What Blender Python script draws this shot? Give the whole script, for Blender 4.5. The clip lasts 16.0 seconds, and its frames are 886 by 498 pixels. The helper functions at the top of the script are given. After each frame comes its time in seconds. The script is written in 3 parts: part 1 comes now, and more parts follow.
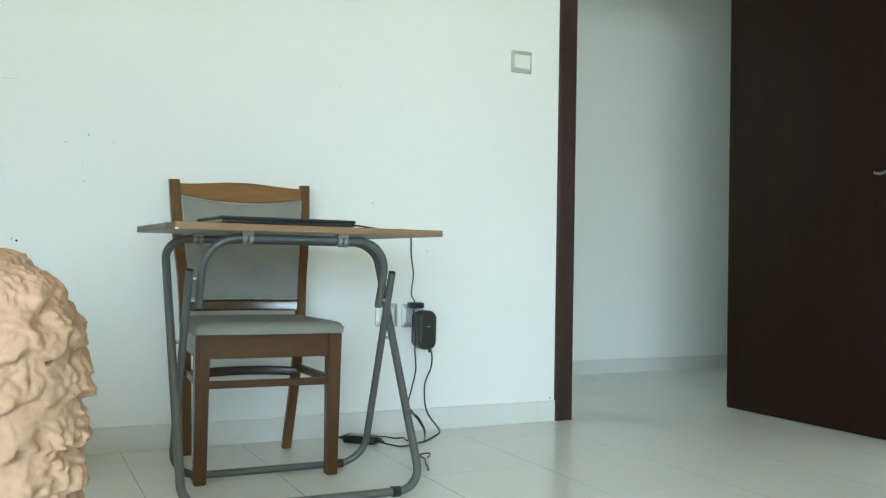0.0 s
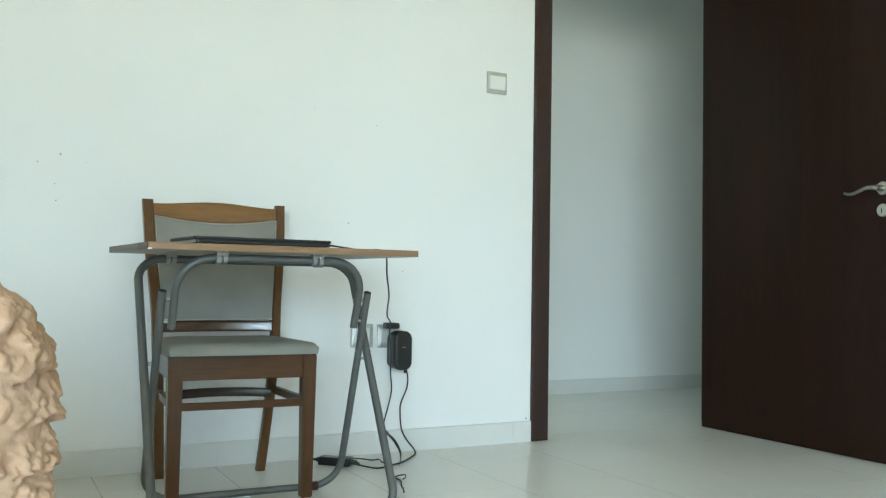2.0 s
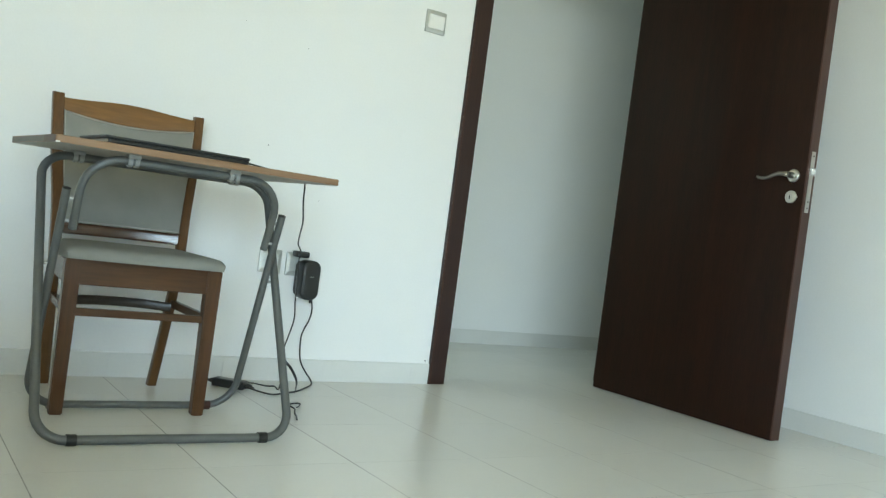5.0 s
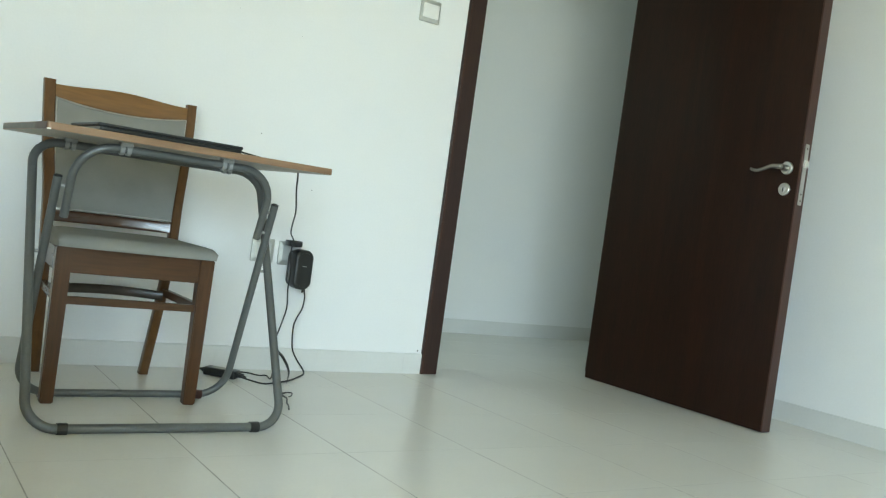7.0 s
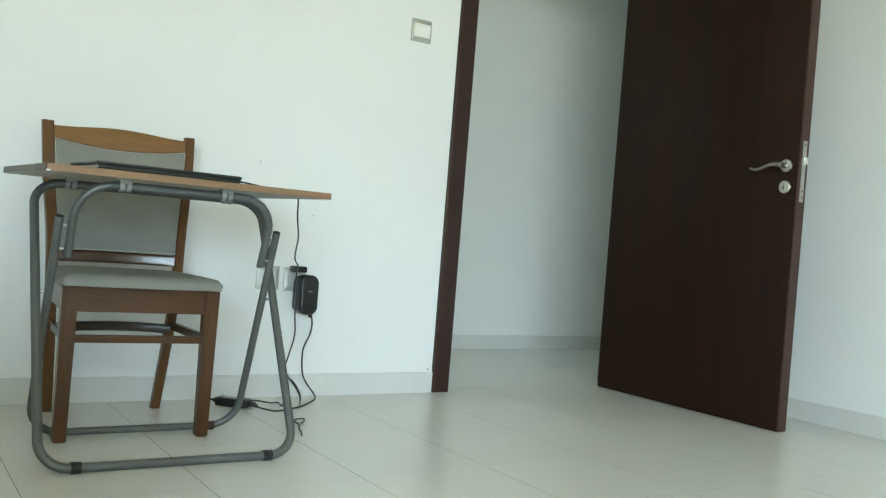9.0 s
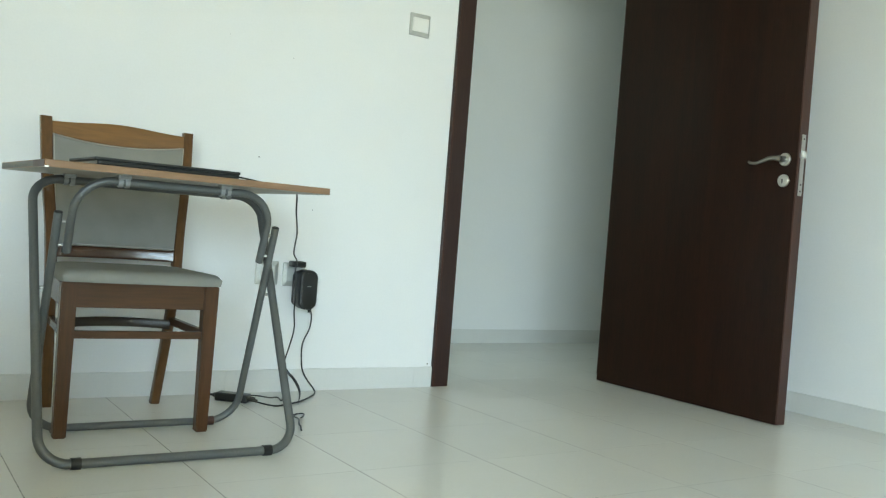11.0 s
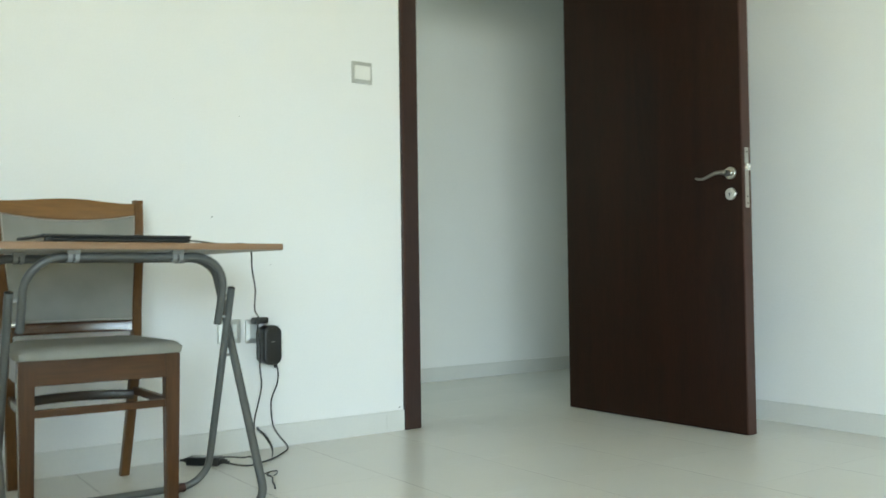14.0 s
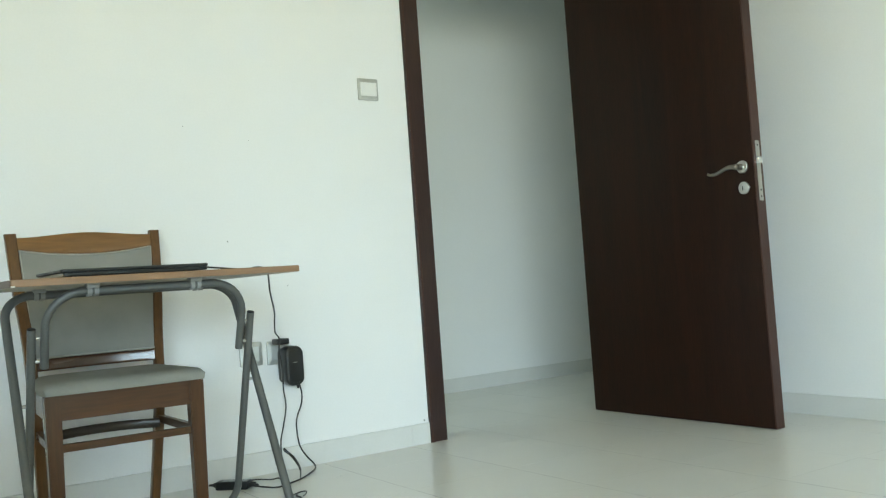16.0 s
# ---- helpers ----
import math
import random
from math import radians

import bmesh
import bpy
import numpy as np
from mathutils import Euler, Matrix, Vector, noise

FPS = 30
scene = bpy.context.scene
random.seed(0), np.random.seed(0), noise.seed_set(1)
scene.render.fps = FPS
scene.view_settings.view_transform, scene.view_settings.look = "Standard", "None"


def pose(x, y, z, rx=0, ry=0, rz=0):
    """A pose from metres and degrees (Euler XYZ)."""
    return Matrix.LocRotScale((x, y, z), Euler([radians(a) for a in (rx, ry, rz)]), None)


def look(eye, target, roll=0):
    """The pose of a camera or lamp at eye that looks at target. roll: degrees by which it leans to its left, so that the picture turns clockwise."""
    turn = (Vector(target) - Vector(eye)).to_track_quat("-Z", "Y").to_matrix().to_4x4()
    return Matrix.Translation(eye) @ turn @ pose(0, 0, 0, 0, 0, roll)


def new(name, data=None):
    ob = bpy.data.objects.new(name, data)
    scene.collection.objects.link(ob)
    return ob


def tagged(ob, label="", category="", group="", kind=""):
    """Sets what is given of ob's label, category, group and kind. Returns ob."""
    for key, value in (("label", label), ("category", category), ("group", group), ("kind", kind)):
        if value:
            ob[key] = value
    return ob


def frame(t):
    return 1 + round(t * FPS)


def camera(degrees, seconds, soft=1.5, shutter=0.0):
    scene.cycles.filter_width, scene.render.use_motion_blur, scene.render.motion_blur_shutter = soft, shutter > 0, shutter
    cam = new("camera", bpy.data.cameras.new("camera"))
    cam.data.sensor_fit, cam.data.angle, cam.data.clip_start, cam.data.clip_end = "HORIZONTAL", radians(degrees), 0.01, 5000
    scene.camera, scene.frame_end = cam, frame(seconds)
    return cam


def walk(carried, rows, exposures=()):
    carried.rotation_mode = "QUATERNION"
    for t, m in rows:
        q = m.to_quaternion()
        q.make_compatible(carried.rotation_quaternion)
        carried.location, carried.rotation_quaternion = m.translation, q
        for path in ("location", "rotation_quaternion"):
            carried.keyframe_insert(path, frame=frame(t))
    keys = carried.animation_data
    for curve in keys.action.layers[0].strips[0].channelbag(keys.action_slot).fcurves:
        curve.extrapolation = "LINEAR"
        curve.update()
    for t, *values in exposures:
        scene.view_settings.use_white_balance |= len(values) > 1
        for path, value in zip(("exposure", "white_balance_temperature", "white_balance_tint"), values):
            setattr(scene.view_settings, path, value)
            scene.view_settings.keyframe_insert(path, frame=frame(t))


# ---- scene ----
cam = camera(52.7, 16.0, soft=1.25, shutter=0.4)
PATH = [
    (0, (-2.0217, -3.1191, 0.6417), (-1.1528, -1.3180, 0.6720), 0.98),
    (0.5, (-2.0192, -3.1174, 0.6443), (-1.1469, -1.3181, 0.6828), 0.72),
    (0.8, (-2.025, -3.108, 0.639), (-1.147, -1.311, 0.668), 1.2),
    (1, (-2.0241, -3.1140, 0.6382), (-1.1278, -1.3263, 0.6624), 1.66),
    (1.2, (-2.024, -3.111, 0.641), (-1.109, -1.332, 0.686), 1.4),
    (1.5, (-2.0214, -3.1179, 0.6414), (-1.1028, -1.3428, 0.7120), 1.03),
    (2, (-2.02, -3.116, 0.642), (-1.104, -1.34, 0.718), 0.9),
    (2.5, (-2.0253, -3.1102, 0.6384), (-1.0830, -1.3476, 0.7114), 1.67),
    (3, (-2.0304, -3.1073, 0.6352), (-1.0782, -1.3509, 0.7268), 2.17),
    (3.5, (-2.0287, -3.1088, 0.6364), (-1.0845, -1.3482, 0.7289), 2.03),
    (4, (-2.0300, -3.1046, 0.6320), (-1.0441, -1.3653, 0.6873), 3.20),
    (4.2, (-2.0285, -3.0965, 0.629), (-1.0038, -1.3786, 0.649), 4.4),
    (4.5, (-2.026, -3.091, 0.622), (-0.965, -1.395, 0.612), 6.0),
    (5, (-2.025, -3.088, 0.613), (-0.929, -1.415, 0.585), 7.5),
    (5.2, (-2.025, -3.088, 0.613), (-0.9224, -1.4199, 0.5735), 8.09),
    (7.3, (-2.024, -3.081, 0.615), (-0.9087, -1.4216, 0.5651), 7.77),
    (7.5, (-2.024, -3.081, 0.615), (-0.908, -1.422, 0.568), 7.6),
    (8, (-2.021, -3.082, 0.611), (-0.904, -1.424, 0.576), 7.2),
    (8.5, (-2.017, -3.094, 0.618), (-0.918, -1.424, 0.604), 5.9),
    (9, (-2.016, -3.093, 0.621), (-0.921, -1.42, 0.606), 4.6),
    (9.2, (-2.016, -3.093, 0.621), (-0.9219, -1.4189, 0.6012), 4.45),
    (11.3, (-2.016, -3.095, 0.625), (-0.9174, -1.4240, 0.5956), 4.41),
    (11.5, (-2.016, -3.095, 0.625), (-0.918, -1.423, 0.602), 4.2),
    (12, (-2.014, -3.095, 0.622), (-0.917, -1.423, 0.614), 3.6),
    (12.5, (-2.01, -3.101, 0.626), (-0.915, -1.427, 0.628), 2.7),
    (13, (-2.006, -3.111, 0.635), (-0.91, -1.438, 0.643), 1.6),
    (13.5, (-1.998, -3.118, 0.644), (-0.896, -1.449, 0.664), -0.1),
    (14, (-1.99, -3.133, 0.645), (-0.84, -1.497, 0.698), -0.8),
    (14.1, (-1.988, -3.130, 0.652), (-0.840, -1.494, 0.721), -2.4),
    (14.2, (-1.978, -3.137, 0.661), (-0.850, -1.487, 0.736), -4.5),
    (14.3, (-1.966, -3.158, 0.666), (-0.850, -1.500, 0.752), -6.3),
    (14.5, (-1.9638, -3.1742, 0.6752), (-0.8437, -1.5206, 0.7799), -8.48),
    (14.7, (-1.965, -3.163, 0.672), (-0.865, -1.495, 0.757), -9.3),
    (14.8, (-1.970, -3.160, 0.668), (-0.877, -1.488, 0.767), -9.6),
    (15, (-1.9662, -3.1719, 0.6809), (-0.8731, -1.4991, 0.7619), -9.83),
    (15.5, (-1.9807, -3.1557, 0.6660), (-0.8683, -1.4951, 0.7359), -6.18),
    (16, (-1.9883, -3.1410, 0.6565), (-0.8691, -1.4851, 0.7297), -4.11),
]
walk(cam, [(t, look(eye, target, roll)) for t, eye, target, roll in PATH],
     [(0.0, 0.0, 6500, 10), (3.5, 0.0, 6500, 10), (5.0, 0.0, 6680, 10), (12.0, 0.0, 6740, 10), (14.5, 0.0, 6860, 10), (16.0, 0.0, 6800, 10)])

# ---- world and large lights ----
world = bpy.data.worlds.new("sky")
scene.world = world
world.use_nodes = True
wn = world.node_tree.nodes
sky = wn.new("ShaderNodeTexSky")
sky.sky_type, sky.sun_disc = "NISHITA", False
sky.sun_elevation, sky.sun_rotation = radians(50), radians(60)
wn["Background"].inputs["Strength"].default_value = 0.1
world.node_tree.links.new(sky.outputs[0], wn["Background"].inputs["Color"])

WIN = (-5.05, -2.0, 0.15, 2.45)   # window opening in the back wall: x0, x1, z0, z1
XL, XR, YB, CEIL = -5.2, 1.33, -6.7, 2.75
HALL_Y, HALL_L, HALL_R = 1.262, -1.6, 3.4

def window_lamp(name, watts, color, aim_z, spread):
    """An area lamp in the window: light of the sky goes down into the room, light off the sunny ground goes up."""
    ob = new(name, bpy.data.lights.new(name, "AREA"))
    ob.data.shape, ob.data.size, ob.data.size_y = "RECTANGLE", WIN[1] - WIN[0] - 0.1, WIN[3] - WIN[2] - 0.1
    ob.data.energy, ob.data.color, ob.data.spread = watts, color, radians(spread)
    x, z = (WIN[0] + WIN[1]) / 2, (WIN[2] + WIN[3]) / 2
    ob.matrix_world = look((x, YB + 0.02, z), (x + 4.9, 0, aim_z))
    return ob


window_lamp("window_sky_light", 152, (0.70, 0.985, 1.19), -4.4, 98)
window_lamp("window_ground_light", 88, (1.0, 0.865, 0.355), 9.0, 107)
HALL_OPENING = (0.45, 1.05, 1.0, 2.2)   # added, unseen opening for the fill lamp, hall's west end: y0, y1, z0, z1
# Fill lamp added to brighten the hall wall; no source is known there.
hall_light = new("hall_daylight", bpy.data.lights.new("hall_daylight", "AREA"))
hall_light.data.shape, hall_light.data.size, hall_light.data.size_y = "RECTANGLE", HALL_OPENING[1] - HALL_OPENING[0] - 0.06, HALL_OPENING[3] - HALL_OPENING[2] - 0.06
hall_light.data.energy, hall_light.data.color = 11.5, (0.74, 1.0, 0.93)
hall_light.matrix_world = look((HALL_L + 0.02, (HALL_OPENING[0] + HALL_OPENING[1]) / 2, (HALL_OPENING[2] + HALL_OPENING[3]) / 2), (HALL_R, (HALL_OPENING[0] + HALL_OPENING[1]) / 2 + 0.3, 1.2))

# ---- materials ----
def mat(name, color, rough=0.5, metal=0.0, vary=0.06, scale=3.0, fine=60.0, bump=0.05, stretch=(1, 1, 1), rough_vary=0.08,
        coat=0.0, dark=None, dark_amount=0.0, dist=0.002, each=0.0, spec=0.5):
    """Paint-like surface: base colour with a broad and a fine variation, matching gloss variation and relief."""
    m = bpy.data.materials.new(name)
    m.use_nodes = True
    n, l = m.node_tree.nodes, m.node_tree.links
    b = n["Principled BSDF"]
    tc, mp = n.new("ShaderNodeTexCoord"), n.new("ShaderNodeMapping")
    mp.inputs["Scale"].default_value = stretch
    l.new(tc.outputs["Object"], mp.inputs["Vector"])
    big, small = n.new("ShaderNodeTexNoise"), n.new("ShaderNodeTexNoise")
    big.inputs["Scale"].default_value, big.inputs["Detail"].default_value = scale, 5
    small.inputs["Scale"].default_value, small.inputs["Detail"].default_value = fine, 4
    for t in (big, small):
        l.new(mp.outputs[0], t.inputs["Vector"])
    add = n.new("ShaderNodeMix")
    add.inputs["Factor"].default_value = 0.45
    l.new(big.outputs["Fac"], add.inputs[2])
    l.new(small.outputs["Fac"], add.inputs[3])
    ramp = n.new("ShaderNodeValToRGB")
    lo = dark if dark else tuple(c * (1 - 2.2 * vary) for c in color)
    hi = tuple(min(1, c * (1 + 1.6 * vary)) for c in color)
    ramp.color_ramp.elements[0].position, ramp.color_ramp.elements[0].color = 0.32 - dark_amount, (*lo, 1)
    ramp.color_ramp.elements[1].position, ramp.color_ramp.elements[1].color = 0.66, (*hi, 1)
    l.new(add.outputs[0], ramp.inputs[0])
    last = ramp.outputs[0]
    if each:
        info, hsv, rng = n.new("ShaderNodeObjectInfo"), n.new("ShaderNodeHueSaturation"), n.new("ShaderNodeMapRange")
        rng.inputs["To Min"].default_value, rng.inputs["To Max"].default_value = 1 - each, 1 + each
        l.new(info.outputs["Random"], rng.inputs["Value"])
        l.new(rng.outputs[0], hsv.inputs["Value"])
        l.new(last, hsv.inputs["Color"])
        last = hsv.outputs[0]
    l.new(last, b.inputs["Base Color"])
    rr = n.new("ShaderNodeMapRange")
    rr.inputs["To Min"].default_value, rr.inputs["To Max"].default_value = max(0.02, rough - rough_vary), min(1, rough + rough_vary)
    l.new(big.outputs["Fac"], rr.inputs["Value"])
    l.new(rr.outputs[0], b.inputs["Roughness"])
    b.inputs["Metallic"].default_value = metal
    b.inputs["Specular IOR Level"].default_value = spec
    b.inputs["Coat Weight"].default_value = coat
    bp = n.new("ShaderNodeBump")
    bp.inputs["Strength"].default_value, bp.inputs["Distance"].default_value = bump, dist
    l.new(small.outputs["Fac"], bp.inputs["Height"])
    l.new(bp.outputs[0], b.inputs["Normal"])
    return m


def wood(name, light, deep, rough=0.4, along=2, grain=9.0, coat=0.15, spec=0.5, sheen=0.25):
    """Wood with grain drawn out along one object axis."""
    m = bpy.data.materials.new(name)
    m.use_nodes = True
    n, l = m.node_tree.nodes, m.node_tree.links
    b = n["Principled BSDF"]
    tc, mp = n.new("ShaderNodeTexCoord"), n.new("ShaderNodeMapping")
    s = [7.0, 7.0, 7.0]
    s[along] = 0.55
    mp.inputs["Scale"].default_value = s
    l.new(tc.outputs["Object"], mp.inputs["Vector"])
    a, f = n.new("ShaderNodeTexNoise"), n.new("ShaderNodeTexNoise")
    a.inputs["Scale"].default_value, a.inputs["Detail"].default_value, a.inputs["Distortion"].default_value = 1.6, 6, 0.8
    f.inputs["Scale"].default_value, f.inputs["Detail"].default_value = grain * 2.2, 5
    l.new(mp.outputs[0], a.inputs["Vector"])
    l.new(mp.outputs[0], f.inputs["Vector"])
    mx = n.new("ShaderNodeMix")
    mx.inputs["Factor"].default_value = 0.5
    l.new(a.outputs["Fac"], mx.inputs[2])
    l.new(f.outputs["Fac"], mx.inputs[3])
    ramp = n.new("ShaderNodeValToRGB")
    ramp.color_ramp.elements[0].position, ramp.color_ramp.elements[0].color = 0.34, (*deep, 1)
    ramp.color_ramp.elements[1].position, ramp.color_ramp.elements[1].color = 0.64, (*light, 1)
    l.new(mx.outputs[0], ramp.inputs[0])
    l.new(ramp.outputs[0], b.inputs["Base Color"])
    rr = n.new("ShaderNodeMapRange")
    rr.inputs["To Min"].default_value, rr.inputs["To Max"].default_value = rough - 0.07, rough + 0.1
    l.new(a.outputs["Fac"], rr.inputs["Value"])
    l.new(rr.outputs[0], b.inputs["Roughness"])
    b.inputs["Coat Weight"].default_value, b.inputs["Coat Roughness"].default_value = coat, sheen
    b.inputs["Specular IOR Level"].default_value = spec
    bp = n.new("ShaderNodeBump")
    bp.inputs["Strength"].default_value, bp.inputs["Distance"].default_value = 0.12, 0.0006
    l.new(f.outputs["Fac"], bp.inputs["Height"])
    l.new(bp.outputs[0], b.inputs["Normal"])
    return m


M_WALL = mat("wall_paint", (0.795, 0.80, 0.79), 0.62, vary=0.012, scale=1.3, fine=140, bump=0.10, dist=0.0012)
# Unseen ceiling; its warm tone is chosen to warm the light on the upper walls.
M_CEIL = mat("warm_bounce_ceiling", (0.73, 0.715, 0.64), 0.85, vary=0.012, scale=1.1, fine=120, bump=0.08)
M_TILE = mat("floor_tile", (0.70, 0.69, 0.655), 0.27, vary=0.012, scale=3, fine=90, bump=0.03, dist=0.0004, rough_vary=0.012, each=0.010, spec=0.55)
M_SKIRT = mat("skirting_tile", (0.64, 0.64, 0.615), 0.34, vary=0.015, scale=6, fine=90, bump=0.03)
M_GROUT = mat("grout", (0.36, 0.352, 0.335), 0.9, vary=0.12, scale=5, fine=60, bump=0.3, dark=(0.07, 0.068, 0.063))
M_DOOR = wood("dark_mahogany_veneer", (0.0242, 0.0089, 0.0045), (0.0128, 0.0054, 0.0031), 0.30, 2, 10, coat=0.0, spec=0.15)
M_FRAME = wood("mahogany_frame", (0.042, 0.0188, 0.0145), (0.026, 0.0118, 0.0096), 0.36, 2, 10, coat=0.1, spec=0.3)
M_LIP = wood("mahogany_lipping", (0.062, 0.0245, 0.0165), (0.038, 0.015, 0.0105), 0.36, 2, 10, coat=0.1, spec=0.3)
M_STEEL = mat("satin_steel", (0.50, 0.49, 0.46), 0.30, 1.0, vary=0.05, scale=20, fine=300, bump=0.03)
# The rose's steel, darkened and warmed: the lever's brown reflections are in this colour.
M_LEVER = mat("darkened_lever_steel", (0.30, 0.285, 0.265), 0.36, 1.0, vary=0.06, scale=20, fine=300, bump=0.03)
M_LATCH = mat("latch_steel", (0.86, 0.86, 0.84), 0.22, 0.7, vary=0.03, scale=30, fine=300, bump=0.02)
M_DARK = mat("dark_slot", (0.02, 0.02, 0.02), 0.6, vary=0.1, scale=40, fine=300)
M_PLATE = mat("silver_plate", (0.50, 0.51, 0.485), 0.33, 0.5, vary=0.05, scale=30, fine=300, bump=0.02)
M_ROCKER = mat("white_plastic", (0.78, 0.78, 0.75), 0.35, vary=0.02, scale=30, fine=300, bump=0.01)
M_SOCKET = mat("socket_insert", (0.60, 0.62, 0.60), 0.35, vary=0.02, scale=30, fine=300, bump=0.01)
M_CLEAR = mat("grey_plastic", (0.45, 0.47, 0.46), 0.3, vary=0.04, scale=30, fine=300, bump=0.02)
M_PALE = mat("pale_plastic", (0.30, 0.27, 0.22), 0.5, vary=0.05, scale=20, fine=250, bump=0.04)
M_GLOSS = mat("glossy_black_plastic", (0.009, 0.010, 0.010), 0.32, vary=0.1, scale=20, fine=250, bump=0.02)
M_BAND = wood("edge_band", (0.085, 0.034, 0.020), (0.055, 0.022, 0.013), 0.45, 1, 9, coat=0.05)
M_BLACK = mat("black_plastic", (0.011, 0.012, 0.012), 0.34, vary=0.15, scale=20, fine=250, bump=0.06)
M_CABLE = mat("black_cable", (0.016, 0.017, 0.017), 0.5, vary=0.12, scale=30, fine=250, bump=0.05)
M_LAPTOP = mat("laptop_shell", (0.018, 0.021, 0.021), 0.45, 0.1, vary=0.08, scale=12, fine=300, bump=0.03)
M_TUBE = mat("grey_tube_paint", (0.112, 0.117, 0.113), 0.44, 0.3, vary=0.07, scale=14, fine=260, bump=0.12, dist=0.0006)
M_CLIP = mat("clip_plastic", (0.26, 0.265, 0.255), 0.4, vary=0.05, scale=40, fine=300, bump=0.03)
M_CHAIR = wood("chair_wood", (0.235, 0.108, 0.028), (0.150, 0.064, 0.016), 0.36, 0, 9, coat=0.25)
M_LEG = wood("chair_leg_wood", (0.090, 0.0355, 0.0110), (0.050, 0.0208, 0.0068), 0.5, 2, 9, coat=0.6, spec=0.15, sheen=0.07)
# Brown between top rail and front legs: shade on the rear legs is mixed in.
M_POST = wood("chair_post_wood_shaded", (0.126, 0.056, 0.0170), (0.078, 0.035, 0.011), 0.5, 2, 9, coat=0.6, spec=0.15, sheen=0.07)
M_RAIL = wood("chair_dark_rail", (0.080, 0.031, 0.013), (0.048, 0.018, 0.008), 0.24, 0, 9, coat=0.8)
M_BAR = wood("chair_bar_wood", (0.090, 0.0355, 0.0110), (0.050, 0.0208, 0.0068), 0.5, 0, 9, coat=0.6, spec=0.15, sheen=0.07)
# Darker brown than the other bars, with a sharper coat.
M_BACKBAR = wood("dark_rear_bar", (0.038, 0.023, 0.014), (0.024, 0.0145, 0.009), 0.4, 0, 9, coat=0.5, spec=0.3, sheen=0.12)
M_FABRIC = mat("chair_fabric", (0.244, 0.239, 0.216), 0.92, vary=0.05, scale=14, fine=700, bump=0.35, dist=0.0008, spec=0.2)
M_PIPING = mat("chair_piping", (0.40, 0.38, 0.34), 0.85, vary=0.05, scale=20, fine=600, bump=0.2, spec=0.2)
M_BEECH = wood("beech_laminate", (0.288, 0.170, 0.097), (0.210, 0.119, 0.066), 0.40, 0, 8, coat=0.1)
M_BOARD = mat("pale_board_underside", (0.36, 0.335, 0.29), 0.5, vary=0.04, scale=8, fine=150, bump=0.04)
M_ENDBOARD = mat("worn_board_end", (0.185, 0.175, 0.160), 0.7, vary=0.08, scale=14, fine=220, bump=0.2)
M_COVER = mat("ruched_tan_fabric", (0.445, 0.284, 0.190), 0.95, vary=0.05, scale=9, fine=110, bump=0.6, dist=0.003, spec=0.15)
M_GLASS = bpy.data.materials.new("window_glass")
M_GLASS.use_nodes = True
gb = M_GLASS.node_tree.nodes["Principled BSDF"]
gb.inputs["Transmission Weight"].default_value, gb.inputs["Roughness"].default_value, gb.inputs["IOR"].default_value = 1.0, 0.02, 1.45
M_ALU = mat("white_aluminium", (0.7, 0.7, 0.68), 0.4, vary=0.03, scale=10, fine=200)
M_GROUND = mat("sandy_ground", (0.34, 0.29, 0.22), 0.95, vary=0.1, scale=0.4, fine=6, bump=0.3, dist=0.02)


# ---- mesh helpers ----
def part(name, bm, material, parent=None, label="", smooth=0):
    """One mesh object from a bmesh, under a thing, a part or nothing. smooth: degrees up to which edges are shaded round."""
    me = bpy.data.meshes.new(name)
    bmesh.ops.recalc_face_normals(bm, faces=bm.faces)
    bm.to_mesh(me)
    bm.free()
    for m in (material if isinstance(material, (list, tuple)) else (material,)):
        me.materials.append(m)
    if smooth:
        me.polygons.foreach_set("use_smooth", [True] * len(me.polygons))
        me.set_sharp_from_angle(angle=radians(smooth))
    ob = new(name, me)
    if parent:
        ob.parent = parent
    if label:
        ob["label"] = label
    return ob


def thing(name, at, rz, label, category, group="", kind=""):
    """The Empty at the base of a thing."""
    ob = new(name)
    ob.empty_display_size = 0.1
    ob.matrix_world = pose(*at, 0, 0, rz)
    return tagged(ob, label, category, group, kind)


def add_box(bm, lo, hi, bevel=0.0, seg=2, m=None):
    r = bmesh.ops.create_cube(bm, size=1)
    vs = r["verts"]
    size = [b - a for a, b in zip(lo, hi)]
    mid = [(a + b) / 2 for a, b in zip(lo, hi)]
    bmesh.ops.transform(bm, matrix=Matrix.LocRotScale(mid, None, size), verts=vs)
    if bevel:
        es = list({e for v in vs for e in v.link_edges})
        out = bmesh.ops.bevel(bm, geom=es, offset=bevel, segments=seg, affect="EDGES", profile=0.5)
        vs = list({v for f in out["faces"] for v in f.verts} | {v for v in vs if v.is_valid})
    if m:
        bmesh.ops.transform(bm, matrix=m, verts=vs)
    return vs


def box(lo, hi, bevel=0.0, seg=2, m=None):
    bm = bmesh.new()
    add_box(bm, lo, hi, bevel, seg, m)
    return bm


def smooth_line(points, step=4):
    """A Catmull-Rom line through the points."""
    p = [Vector(q) for q in points]
    p = [p[0] * 2 - p[1]] + p + [p[-1] * 2 - p[-2]]
    out = []
    for i in range(1, len(p) - 2):
        for k in range(step):
            t = k / step
            a, b, c, d = p[i - 1:i + 3]
            out.append(0.5 * (2 * b + (c - a) * t + (2 * a - 5 * b + 4 * c - d) * t * t + (3 * b - a - 3 * c + d) * t ** 3))
    return out + [p[-2]]


